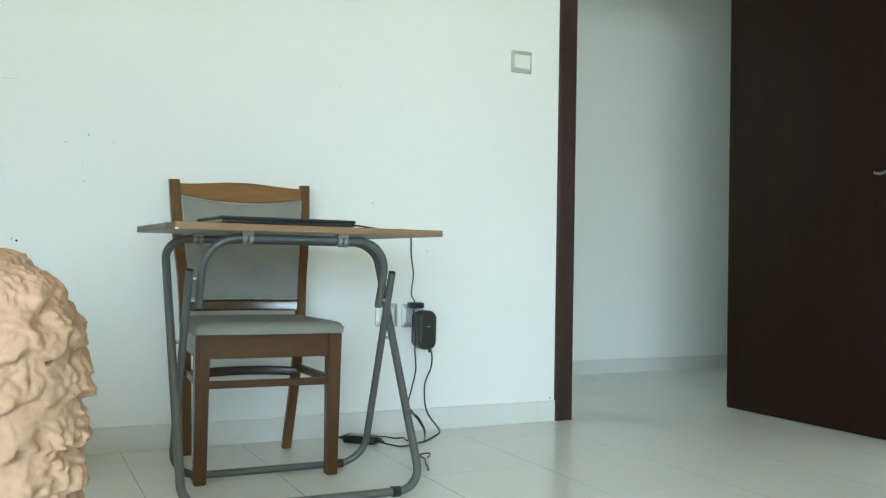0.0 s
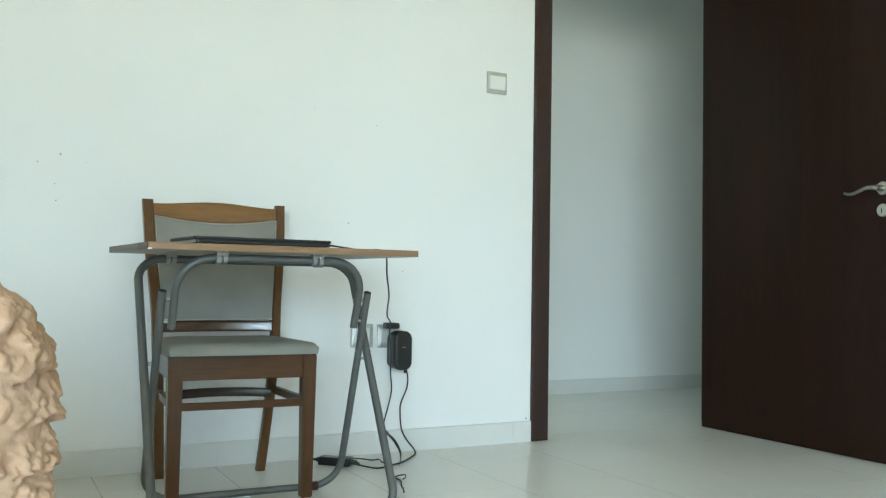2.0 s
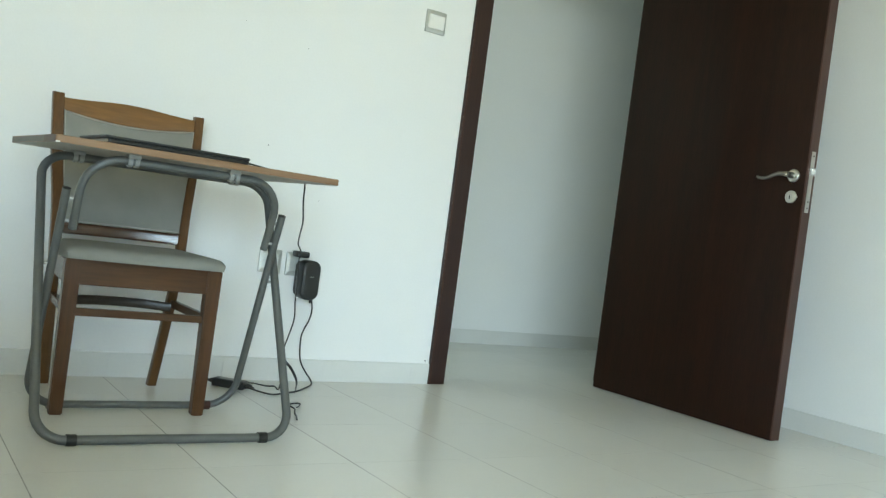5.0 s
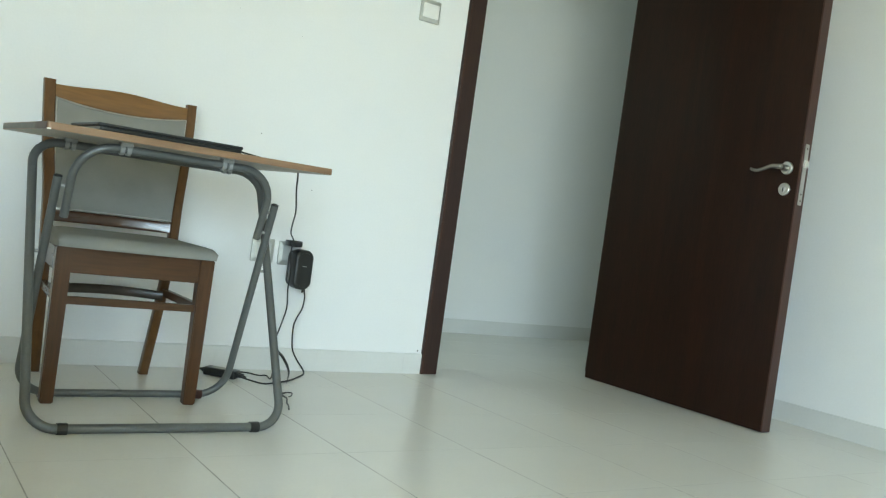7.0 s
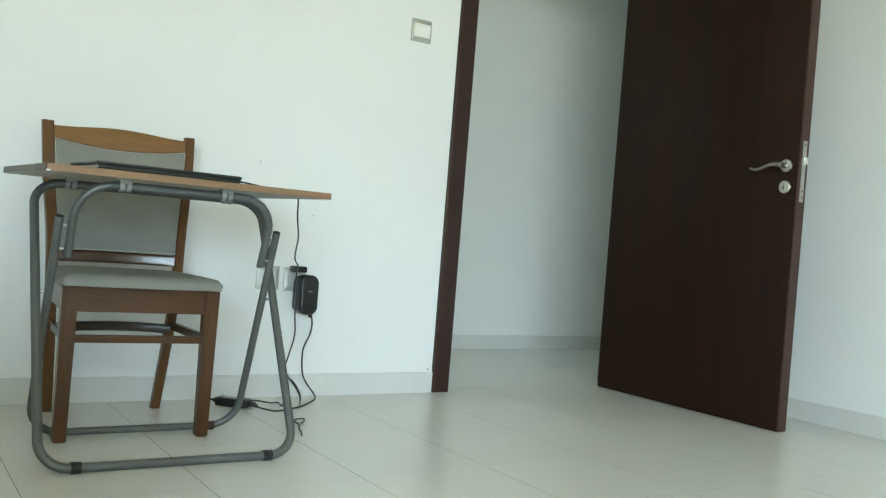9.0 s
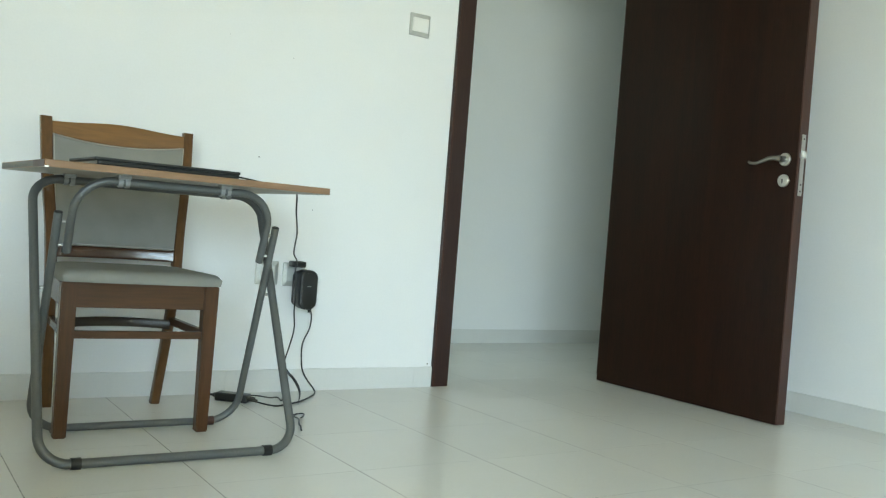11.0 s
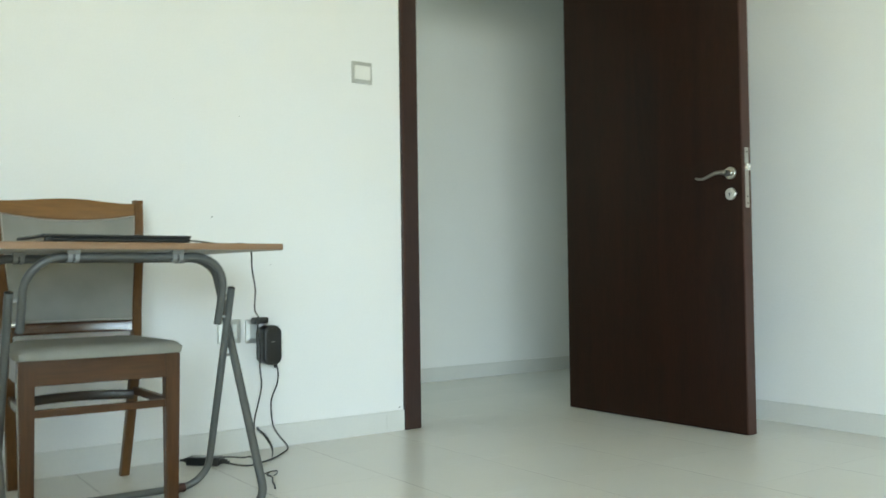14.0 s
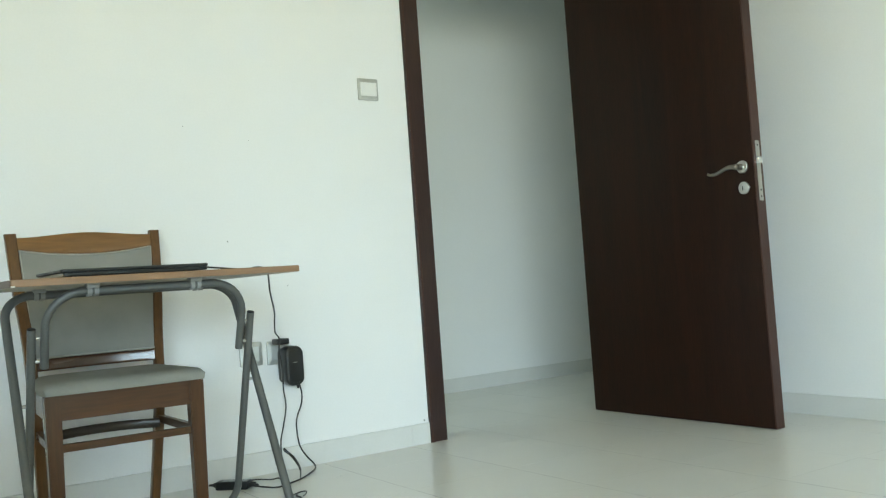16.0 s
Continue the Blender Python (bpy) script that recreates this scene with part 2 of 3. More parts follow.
def rounded_line(points, radius, closed=False, seg=9):
    """Straight runs joined by arcs."""
    p = [Vector(q) for q in points]
    out, n = [], len(p)
    for i in range(n):
        if not closed and i in (0, n - 1):
            out.append(p[i])
            continue
        a, b, c = p[i - 1], p[i], p[(i + 1) % n]
        u, v = (a - b).normalized(), (c - b).normalized()
        half = u.angle(v) / 2
        cut = min(radius / math.tan(half), (a - b).length * 0.49, (c - b).length * 0.49)
        r = cut * math.tan(half)
        mid = b + (u + v).normalized() * r / math.sin(half)
        s, e = b + u * cut - mid, b + v * cut - mid
        for k in range(seg + 1):
            out.append(mid + (s * (1 - k / seg) + e * (k / seg)).normalized() * r)
    return out


def add_tube(bm, line, r, seg=14, closed=False, caps=True, flat=1.0):
    """A pipe swept along a line of points."""
    n = len(line)
    rings, side = [], None
    for i in range(n):
        if closed:
            d = (line[(i + 1) % n] - line[i - 1]).normalized()
        else:
            d = (line[min(i + 1, n - 1)] - line[max(i - 1, 0)]).normalized()
        if side is None:
            side = d.orthogonal().normalized()
        side = (side - d * side.dot(d)).normalized()
        up = d.cross(side)
        rings.append([bm.verts.new(line[i] + (side * math.cos(a) + up * math.sin(a) * flat) * r) for a in (2 * math.pi * k / seg for k in range(seg))])
    for i in range(n if closed else n - 1):
        a, b = rings[i], rings[(i + 1) % n]
        for k in range(seg):
            bm.faces.new((a[k], a[(k + 1) % seg], b[(k + 1) % seg], b[k]))
    if caps and not closed:
        bm.faces.new(list(reversed(rings[0])))
        bm.faces.new(rings[-1])
    return bm


def tube(line, r, **kw):
    return add_tube(bmesh.new(), [Vector(p) for p in line], r, **kw)


def prism(outline, z0, z1, bevel=0.0, seg=2):
    """An outline in x, y extruded upwards."""
    bm = bmesh.new()
    f = bm.faces.new([bm.verts.new((x, y, z0)) for x, y in outline])
    up = bmesh.ops.extrude_face_region(bm, geom=[f])
    bmesh.ops.translate(bm, vec=(0, 0, z1 - z0), verts=[v for v in up["geom"] if isinstance(v, bmesh.types.BMVert)])
    bmesh.ops.recalc_face_normals(bm, faces=bm.faces)
    if bevel:
        es = [e for e in bm.edges if abs(e.verts[0].co.z - e.verts[1].co.z) < 1e-6]
        bmesh.ops.bevel(bm, geom=es, offset=bevel, segments=seg, affect="EDGES", profile=0.5)
    return bm


def round_rect(x0, y0, x1, y1, r, seg=6):
    out = []
    for cx, cy, a in ((x1 - r, y1 - r, 0), (x0 + r, y1 - r, 90), (x0 + r, y0 + r, 180), (x1 - r, y0 + r, 270)):
        out += [(cx + r * math.cos(radians(a + 90 * k / seg)), cy + r * math.sin(radians(a + 90 * k / seg))) for k in range(seg + 1)]
    return out


def lathe(profile, seg=28, m=None):
    """Points (radius, height) turned about z."""
    bm = bmesh.new()
    rings = [[bm.verts.new((max(r, 1e-5) * math.cos(2 * math.pi * k / seg), max(r, 1e-5) * math.sin(2 * math.pi * k / seg), h)) for k in range(seg)] for r, h in profile]
    for a, b in zip(rings, rings[1:]):
        for k in range(seg):
            bm.faces.new((a[k], a[(k + 1) % seg], b[(k + 1) % seg], b[k]))
    bm.faces.new(list(reversed(rings[0])))
    bm.faces.new(rings[-1])
    if m:
        bmesh.ops.transform(bm, matrix=m, verts=bm.verts)
    return bm


# ---- the room's shell ----
DOOR_L, DOOR_R, DOOR_T, WALL_T = 0.082, 1.095, 2.09, 0.16   # the opening inside the casing

bm = bmesh.new()
add_box(bm, (XL - 0.2, 0, -0.02), (DOOR_L - 0.03, WALL_T, CEIL))
add_box(bm, (DOOR_R + 0.03, 0, -0.02), (HALL_R + 0.2, WALL_T, CEIL))
add_box(bm, (DOOR_L - 0.03, 0, DOOR_T + 0.03), (DOOR_R + 0.03, WALL_T, CEIL))
wall_n = tagged(part("wall_north", bm, M_WALL), "white painted wall with small dark nail marks", "wall", kind="structure")
tagged(part("wall_east", box((XR, YB - 0.2, -0.02), (XR + 0.15, -0.001, CEIL)), M_WALL), "plain white painted wall beside the open door", "wall", kind="structure")
tagged(part("wall_west", box((XL - 0.2, YB - 0.2, -0.02), (XL, -0.001, CEIL)), M_WALL), "plain white painted wall", "wall", kind="structure")
bm = bmesh.new()
add_box(bm, (XL, YB - 0.2, -0.02), (WIN[0], YB, CEIL))
add_box(bm, (WIN[1], YB - 0.2, -0.02), (XR, YB, CEIL))
add_box(bm, (WIN[0], YB - 0.2, -0.02), (WIN[1], YB, WIN[2]))
add_box(bm, (WIN[0], YB - 0.2, WIN[3]), (WIN[1], YB, CEIL))
tagged(part("wall_south", bm, M_WALL), "white painted wall with one window", "wall", kind="structure")
tagged(part("wall_hall", box((HALL_L - 0.2, HALL_Y, -0.02), (HALL_R + 0.2, HALL_Y + 0.15, CEIL)), M_WALL), "white painted wall of the hall behind the door", "wall", kind="structure")
# Unseen end wall, opened only for the added fill lamp.
bm = bmesh.new()
add_box(bm, (HALL_L - 0.2, WALL_T, -0.02), (HALL_L, HALL_OPENING[0], CEIL))
add_box(bm, (HALL_L - 0.2, HALL_OPENING[1], -0.02), (HALL_L, HALL_Y, CEIL))
add_box(bm, (HALL_L - 0.2, HALL_OPENING[0], -0.02), (HALL_L, HALL_OPENING[1], HALL_OPENING[2]))
add_box(bm, (HALL_L - 0.2, HALL_OPENING[0], HALL_OPENING[3]), (HALL_L, HALL_OPENING[1], CEIL))
tagged(part("wall_hall_west", bm, M_WALL), "white painted end wall of the hall with an added opening for the fill light", "wall", kind="structure")
tagged(part("wall_hall_east", box((HALL_R, WALL_T, -0.02), (HALL_R + 0.2, HALL_Y, CEIL)), M_WALL), "white painted end wall of the hall", "wall", kind="structure")
tagged(part("ceiling", box((XL - 0.2, YB - 0.2, CEIL), (HALL_R + 0.2, HALL_Y + 0.15, CEIL + 0.12)), M_CEIL), "plain painted ceiling, unseen, tinted warm for its bounce light", "ceiling", kind="structure")
tagged(part("ground", box((-300, -300, -3.5), (300, 300, -3.3)), M_GROUND), "pale sandy ground outside the window", "ground", kind="structure")

# window behind the camera
window = thing("window_1", ((WIN[0] + WIN[1]) / 2, YB - 0.1, WIN[2]), 0, "tall white aluminium window with two clear panes", "window", kind="structure")
w, h = WIN[1] - WIN[0], WIN[3] - WIN[2]
bm = bmesh.new()
for lo, hi in (((-w / 2, -0.03, 0), (w / 2, 0.03, 0.05)), ((-w / 2, -0.03, h - 0.05), (w / 2, 0.03, h)), ((-w / 2, -0.03, 0.05), (-w / 2 + 0.05, 0.03, h - 0.05)),
               ((w / 2 - 0.05, -0.03, 0.05), (w / 2, 0.03, h - 0.05)), ((-0.03, -0.03, 0.05), (0.03, 0.03, h - 0.05))):
    add_box(bm, lo, hi)
part("window_frame", bm, M_ALU, window)
for a, b in ((-w / 2 + 0.05, -0.03), (0.03, w / 2 - 0.05)):
    pane = part("pane", box((a, -0.004, 0.05), (b, 0.004, h - 0.05)), M_GLASS, window, "clear glass pane")
    pane.visible_shadow = False
part("window_sill", box((-w / 2, 0.03, -0.03), (w / 2, 0.15, 0), 0.004), M_ALU, window)

# nail marks and specks on the wall
for x, z, r in ((-1.871, 1.009, 0.0028), (-1.804, 1.038, 0.0038), (-1.726, 1.017, 0.0024), (-1.819, 0.942, 0.0022), (-1.814, 0.887, 0.0028), (-2.008, 0.688, 0.006), (-2.022, 0.694, 0.0035),
                (-0.811, 0.859, 0.0036), (-0.585, 0.684, 0.0028), (-0.95, 1.278, 0.0018), (-0.705, 1.235, 0.0015), (-0.018, 0.094, 0.005)):
    part("nail_hole", lathe([(r * 0.72, 0.0), (r * 0.55, 0.0010), (r * 0.2, 0.0014)], 9, pose(x, 0.0005, z, 90, 0, 0)), M_DARK, wall_n)
part("scuff", box((-2.11, -0.0012, 1.196), (-2.015, 0.001, 1.199)), M_SKIRT, wall_n, "faint brown scuff line")

# door frame: casing, lining, head
frame_ob = thing("door_frame", (0, 0, 0), 0, "dark mahogany door frame with flat casing", "door frame", kind="structure")
for name, lo, hi in (("casing", (0.0, -0.013, 0.0), (DOOR_L, 0.0, DOOR_T + 0.08)), ("casing", (DOOR_R, -0.013, 0.0), (DOOR_R + 0.082, 0.0, DOOR_T + 0.08)),
                     ("casing", (DOOR_L, -0.013, DOOR_T), (DOOR_R, 0.0, DOOR_T + 0.08)),
                     ("casing", (0.0, WALL_T, 0.0), (DOOR_L, WALL_T + 0.013, DOOR_T + 0.08)), ("casing", (DOOR_R, WALL_T, 0.0), (DOOR_R + 0.082, WALL_T + 0.013, DOOR_T + 0.08)),
                     ("lining", (DOOR_L - 0.03, 0.0, 0.0), (DOOR_L, WALL_T, DOOR_T)), ("lining", (DOOR_R, 0.0, 0.0), (DOOR_R + 0.03, WALL_T, DOOR_T)),
                     ("lining", (DOOR_L - 0.03, 0.0, DOOR_T), (DOOR_R + 0.03, WALL_T, DOOR_T + 0.03))):
    part(name, box(lo, hi, 0.0025), M_FRAME, frame_ob)
part("casing_bead", box((0.004, -0.0165, 0.0), (0.013, -0.0125, DOOR_T + 0.075), 0.0012), M_LIP, frame_ob, "raised bead along the casing")

# door leaf, open into the room, turned about its hinge side
LEAF_W, LEAF_T, LEAF_H = 0.985, 0.051, 2.075
door = thing("door_1", (0.944, 0.010, 0.0), 0.45, "dark mahogany door standing wide open", "door", kind="structure")
part("door_leaf", box((0.0, -LEAF_W + 0.006, 0.003), (LEAF_T, 0.0, LEAF_H), 0.0018), M_DOOR, door)
part("lipping", box((0.0, -LEAF_W, 0.003), (LEAF_T, -LEAF_W + 0.006, LEAF_H), 0.0015), M_LIP, door, "reddish mahogany edge strip")
lock = part("lock_plate", prism(round_rect(-0.011, -0.117, 0.011, 0.117, 0.002), 0, 0.0025, 0.0006), M_STEEL, door, "satin steel lock faceplate")
lock.matrix_local = pose(0.0240, -LEAF_W, 0.999, 90, 0, 0)
part("latch", box((-0.0115, 0.028, 0.0), (0.0115, 0.053, 0.011), 0.0008), M_LATCH, lock, "bright latch bolt")
for z in (-0.075, -0.1, 0.1):
    part("screw", lathe([(0.0036, 0.002), (0.0036, 0.0034), (0.002, 0.0038)], 12, pose(0, z, 0)), M_DARK, lock)
RY = -LEAF_W + 0.055
rose = part("rose", lathe([(0.025, 0.0), (0.025, 0.006), (0.0225, 0.009), (0.012, 0.0095), (0.0105, 0.03), (0.0105, 0.043)], 30), M_STEEL, door, "round satin steel rose")
rose.matrix_local = pose(0, RY, 1.020, 0, -90, 0)
lever = smooth_line([(0, 0, 0.043), (0.006, 0.0, 0.047), (0.02, 0.001, 0.049), (0.040, 0.000, 0.049), (0.07, -0.010, 0.049), (0.095, -0.017, 0.048), (0.12, -0.016, 0.047), (0.134, -0.010, 0.046)], 5)
bm = bmesh.new()
add_tube(bm, [Vector((0, 0, 0.034)), Vector((0, 0, 0.046))], 0.0108, 16)
n = len(lever)
rings = []
for i, p in enumerate(lever):
    d = (lever[min(i + 1, n - 1)] - lever[max(i - 1, 0)]).normalized()
    s = Vector((0, 0, 1)).cross(d)
    s = s.normalized() if s.length > 0.2 else Vector((0, 1, 0))
    u = d.cross(s)
    t = i / (n - 1)
    rr = 0.0100 - 0.0050 * t
    rings.append([bm.verts.new(p + s * math.cos(a) * rr + u * math.sin(a) * rr * 0.75) for a in (2 * math.pi * k / 12 for k in range(12))])
for a, b in zip(rings, rings[1:]):
    for k in range(12):
        bm.faces.new((a[k], a[(k + 1) % 12], b[(k + 1) % 12], b[k]))
bm.faces.new(rings[0])
bm.faces.new(rings[-1])
bmesh.ops.scale(bm, vec=(1, -1, 1), verts=bm.verts)
part("lever", bm, M_LEVER, rose, "curved satin steel lever", 40).matrix_local = pose(0, 0, 0, 0, 0, 90)
esc = part("escutcheon", lathe([(0.0245, 0.0), (0.0245, 0.005), (0.022, 0.0075), (0.009, 0.0078)], 30), M_STEEL, door, "round satin steel keyhole rose")
esc.matrix_local = pose(0, RY, 0.938, 0, -90, 0)
bm = lathe([(0.0085, 0.007), (0.0085, 0.011)], 18)
add_box(bm, (-0.012, -0.0045, 0.007), (0.0, 0.0045, 0.0105), 0.001)
part("keyhole", bm, M_PLATE, esc, "profile cylinder")
part("cover_lug", prism([(-0.0045, 0.0215), (0.0045, 0.0215), (0.002, 0.0290), (-0.002, 0.0290)], 0.001, 0.0055, 0.0008), M_STEEL, esc).matrix_local = pose(0, 0, 0, 0, 0, 180)
part("key_slot", box((-0.010, -0.0022, 0.0105), (0.006, 0.0022, 0.0118)), M_DARK, esc)
for z in (0.22, 1.04, 1.86):
    part("hinge", lathe([(0.007, 0), (0.007, 0.09)], 12, pose(LEAF_T + 0.008, 0.004, z)), M_STEEL, door)

# ---- wall fittings ----
def wall_plate(name, x, z, label, category, w=0.087, h=0.087, group=""):
    ob = thing(name, (x, 0, z), 0, label, category, group)
    bm = bmesh.new()
    o, i = round_rect(-w / 2, -h / 2, w / 2, h / 2, 0.004, 3), round_rect(-w / 2 + 0.013, -h / 2 + 0.016, w / 2 - 0.013, h / 2 - 0.016, 0.002, 3)
    levels = [(o, 0.0), (o, 0.005), ([(a * 0.975, b * 0.975) for a, b in o], 0.0075), (i, 0.0105), (i, 0.007)]
    rings = [[bm.verts.new((x2, -d, y2)) for x2, y2 in line] for line, d in levels]
    for a, b in zip(rings, rings[1:]):
        for k in range(len(a)):
            bm.faces.new((a[k], a[(k + 1) % len(a)], b[(k + 1) % len(a)], b[k]))
    bm.faces.new(rings[-1])
    part("plate", bm, M_PLATE, ob, "silver-grey bevelled plate")
    return ob


switch = wall_plate("light_switch", -0.180, 1.458, "silver framed light switch with one white rocker", "switch", 0.092, 0.089)
part("rocker", box((-0.0365, -0.0135, -0.0275), (0.0365, -0.006, 0.0275), 0.002, 2, pose(0, 0, 0, 2.5, 0, 0)), M_ROCKER, switch, "white rocker")
sock_a = wall_plate("wall_socket", -0.750, 0.441, "silver framed wall socket behind the table legs", "socket", group="wall sockets")
part("insert", box((-0.030, -0.0105, -0.0275), (0.030, -0.006, 0.0275), 0.0015), M_SOCKET, sock_a, "pale grey blank insert")
sock_b = wall_plate("wall_socket", -0.644, 0.438, "silver framed wall socket with a black charger", "socket", group="wall sockets")
part("insert", box((-0.030, -0.0105, -0.0275), (0.030, -0.006, 0.0275), 0.0015), M_CLEAR, sock_b, "grey socket insert")

# ---- folding table ----
TZ = 0.7340
table = thing("folding_table", (-1.305, -0.66, 0), 0, "folding table with beech laminate top and grey tubular legs", "table")
R = 0.0125


def t_local(x, y, z):
    return Vector((x + 1.305, y + 0.66, z))


bm = prism(round_rect(0, 0, 0.773, 0.49, 0.006), -0.0185, 0.0, 0.0022)
top = part("tabletop", bm, [M_BEECH, M_BOARD, M_ENDBOARD], table, "beech laminate board with pale underside", 50)
for p in top.data.polygons:
    if p.normal.z < -0.9:
        p.material_index = 1
    elif p.normal.x < -0.97:
        p.material_index = 2
top.matrix_local = Matrix.Translation(t_local(-1.654, -0.812, TZ)) @ pose(0, 0, 0, 0, -0.09, 3.9)
part("edge_band", prism([(-0.0012, 0.002), (-0.0002, 0.002), (-0.0002, 0.118), (-0.0012, 0.094)], -0.0180, -0.0006), M_BAND, top, "torn remnant of brown edge band")
part("chip", prism([(0.0, -0.0008), (0.009, -0.0008), (0.006, 0.003), (0.0, 0.004)], -0.0186, -0.0150), M_ROCKER, top, "white chip at the board's corner")
outer = rounded_line([t_local(-1.629, -0.852, R), t_local(-0.981, -0.852, R), t_local(-0.975, -0.44, 0.699), t_local(-1.624, -0.44, 0.699)], 0.072, True)
part("outer_leg_frame", tube(outer, 0.0119, closed=True), M_TUBE, table, "grey steel tube bent into a loop", 60)
inner = rounded_line([t_local(-1.007, -0.672, 0.610), t_local(-1.011, -0.47, R), t_local(-1.597, -0.47, R), t_local(-1.592, -0.672, 0.610)], 0.085)
part("inner_leg_frame", tube(inner, 0.0108), M_TUBE, table, "grey steel tube with open upper ends", 60)
upper = rounded_line([t_local(-1.039, -0.645, 0.509), t_local(-1.036, -0.715, 0.6995), t_local(-1.562, -0.715, 0.6995), t_local(-1.562, -0.645, 0.509)], 0.095)
part("upper_bracket", tube(upper, 0.0108), M_TUBE, table, "short grey steel tube bracket under the top", 60)
for x, y, z in ((-1.007, -0.672, 0.610), (-1.592, -0.672, 0.610), (-1.039, -0.645, 0.509), (-1.562, -0.645, 0.509)):
    up = 1 if z > 0.6 else -1
    part("end_cap", lathe([(0.0106, 0.0), (0.0106, 0.0012), (0.0085, 0.0022)], 16, Matrix.Translation(t_local(x, y, z)) @ pose(0, 0, 0, 19 if up > 0 else 199, 0, 0)), M_BLACK, table, "black plastic end cap")
for x0, x1, y, z in ((-1.043, -1.013, -0.662, 0.587), (-1.597, -1.567, -0.662, 0.587), (-1.043, -1.013, -0.645, 0.527), (-1.597, -1.567, -0.645, 0.527),
                     (-1.013, -0.981, -0.603, 0.412), (-1.629, -1.597, -0.603, 0.412)):
    part("bolt", tube([t_local(x0 + 0.004, y, z), t_local(x1 - 0.004, y, z)], 0.0045, seg=10), M_LATCH, table, "zinc bolt")
for x in (-1.546, -1.060):
    part("foot_sleeve", tube([t_local(x - 0.012, -0.852, R), t_local(x + 0.012, -0.852, R)], 0.0150, seg=16), M_BLACK, table, "black rubber sleeve")
for x in (-1.528, -1.090):
    part("foot_sleeve", tube([t_local(x - 0.011, -0.47, R), t_local(x + 0.011, -0.47, R)], 0.0138, seg=16), M_LIP, table, "reddish brown plastic sleeve")
for x, y in ((-1.449, -0.715), (-1.180, -0.715), (-1.530, -0.44), (-1.08, -0.44)):
    bm = bmesh.new()
    for dx in (-0.0085, 0.0085):
        add_tube(bm, [t_local(x + dx - 0.0055, y, 0.6995), t_local(x + dx + 0.0055, y, 0.6995)], 0.0155, 16)
    add_box(bm, t_local(x - 0.016, y - 0.017, 0.7055), t_local(x + 0.016, y + 0.017, 0.7195), 0.002)
    part("tube_clip", bm, M_CLIP, table, "grey plastic tube clip", 40)

# ---- laptop on the table ----
laptop = thing("laptop", (-1.333, -0.735, 0.7352), 3.9, "closed dark grey laptop lying on the folding table", "laptop")
part("base", prism(round_rect(-0.190, 0.004, 0.194, 0.255, 0.010), 0.003, 0.0125, 0.0018), [M_LAPTOP, M_PALE], laptop)
for p in laptop.children[0].data.polygons:
    if p.normal.x < -0.9:
        p.material_index = 1
part("lid", prism(round_rect(-0.196, 0.0, 0.195, 0.255, 0.010), 0.0128, 0.0208, 0.0022), M_LAPTOP, laptop)
part("hinge_bar", tube([(-0.15, 0.248, 0.0125), (0.15, 0.248, 0.0125)], 0.005, seg=10), M_BLACK, laptop)
for x, y in ((-0.16, 0.02), (0.16, 0.02), (-0.16, 0.235), (0.16, 0.235)):
    part("rubber_foot", lathe([(0.007, 0.0), (0.007, 0.0035)], 12, pose(x, y, 0)), M_BLACK, laptop)

# ---- dining chair against the wall ----
chair = thing("dining_chair", (-1.335, -0.537, 0), -1.5, "brown wooden dining chair with grey padded seat and back", "chair")
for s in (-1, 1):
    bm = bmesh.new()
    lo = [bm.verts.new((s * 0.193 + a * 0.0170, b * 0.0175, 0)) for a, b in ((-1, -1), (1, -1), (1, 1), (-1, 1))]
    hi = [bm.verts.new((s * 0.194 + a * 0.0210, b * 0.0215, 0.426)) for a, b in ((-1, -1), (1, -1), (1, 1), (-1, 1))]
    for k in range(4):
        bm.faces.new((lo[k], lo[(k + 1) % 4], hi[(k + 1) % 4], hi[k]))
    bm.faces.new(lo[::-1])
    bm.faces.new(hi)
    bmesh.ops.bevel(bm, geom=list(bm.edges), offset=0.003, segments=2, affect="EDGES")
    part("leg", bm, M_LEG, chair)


def back_x(z):
    t = z / 0.90
    u = max(0, t - 0.45)
    return 0.166 + 0.05 * min(t, 0.45) + 0.075 * u - 0.034 * u * u - 0.006 * math.exp(-((z - 0.56) / 0.12) ** 2)


def back_y(z):
    t = z / 0.90
    return 0.415 - 0.075 * math.sin(math.pi * min(t / 0.62, 1) * 0.5) + 0.20 * max(0, t - 0.42) ** 1.25


for s in (-1, 1):
    bm = bmesh.new()
    rings = []
    for k in range(19):
        z = 0.90 * k / 18
        wx, wy = (0.0155 if s < 0 else 0.0138) + 0.001 * k / 18, 0.019 - 0.004 * abs(k / 18 - 0.5)
        rings.append([bm.verts.new((s * back_x(z) - 0.003 + a * wx, back_y(z) + b * wy, z)) for a, b in ((-0.8, -1), (0.8, -1), (1, -0.8), (1, 0.8), (0.8, 1), (-0.8, 1), (-1, 0.8), (-1, -0.8))])
    for a, b in zip(rings, rings[1:]):
        for k in range(8):
            bm.faces.new((a[k], a[(k + 1) % 8], b[(k + 1) % 8], b[k]))
    bm.faces.new(rings[0][::-1])
    bm.faces.new(rings[-1])
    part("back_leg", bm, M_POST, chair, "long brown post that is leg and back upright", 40)


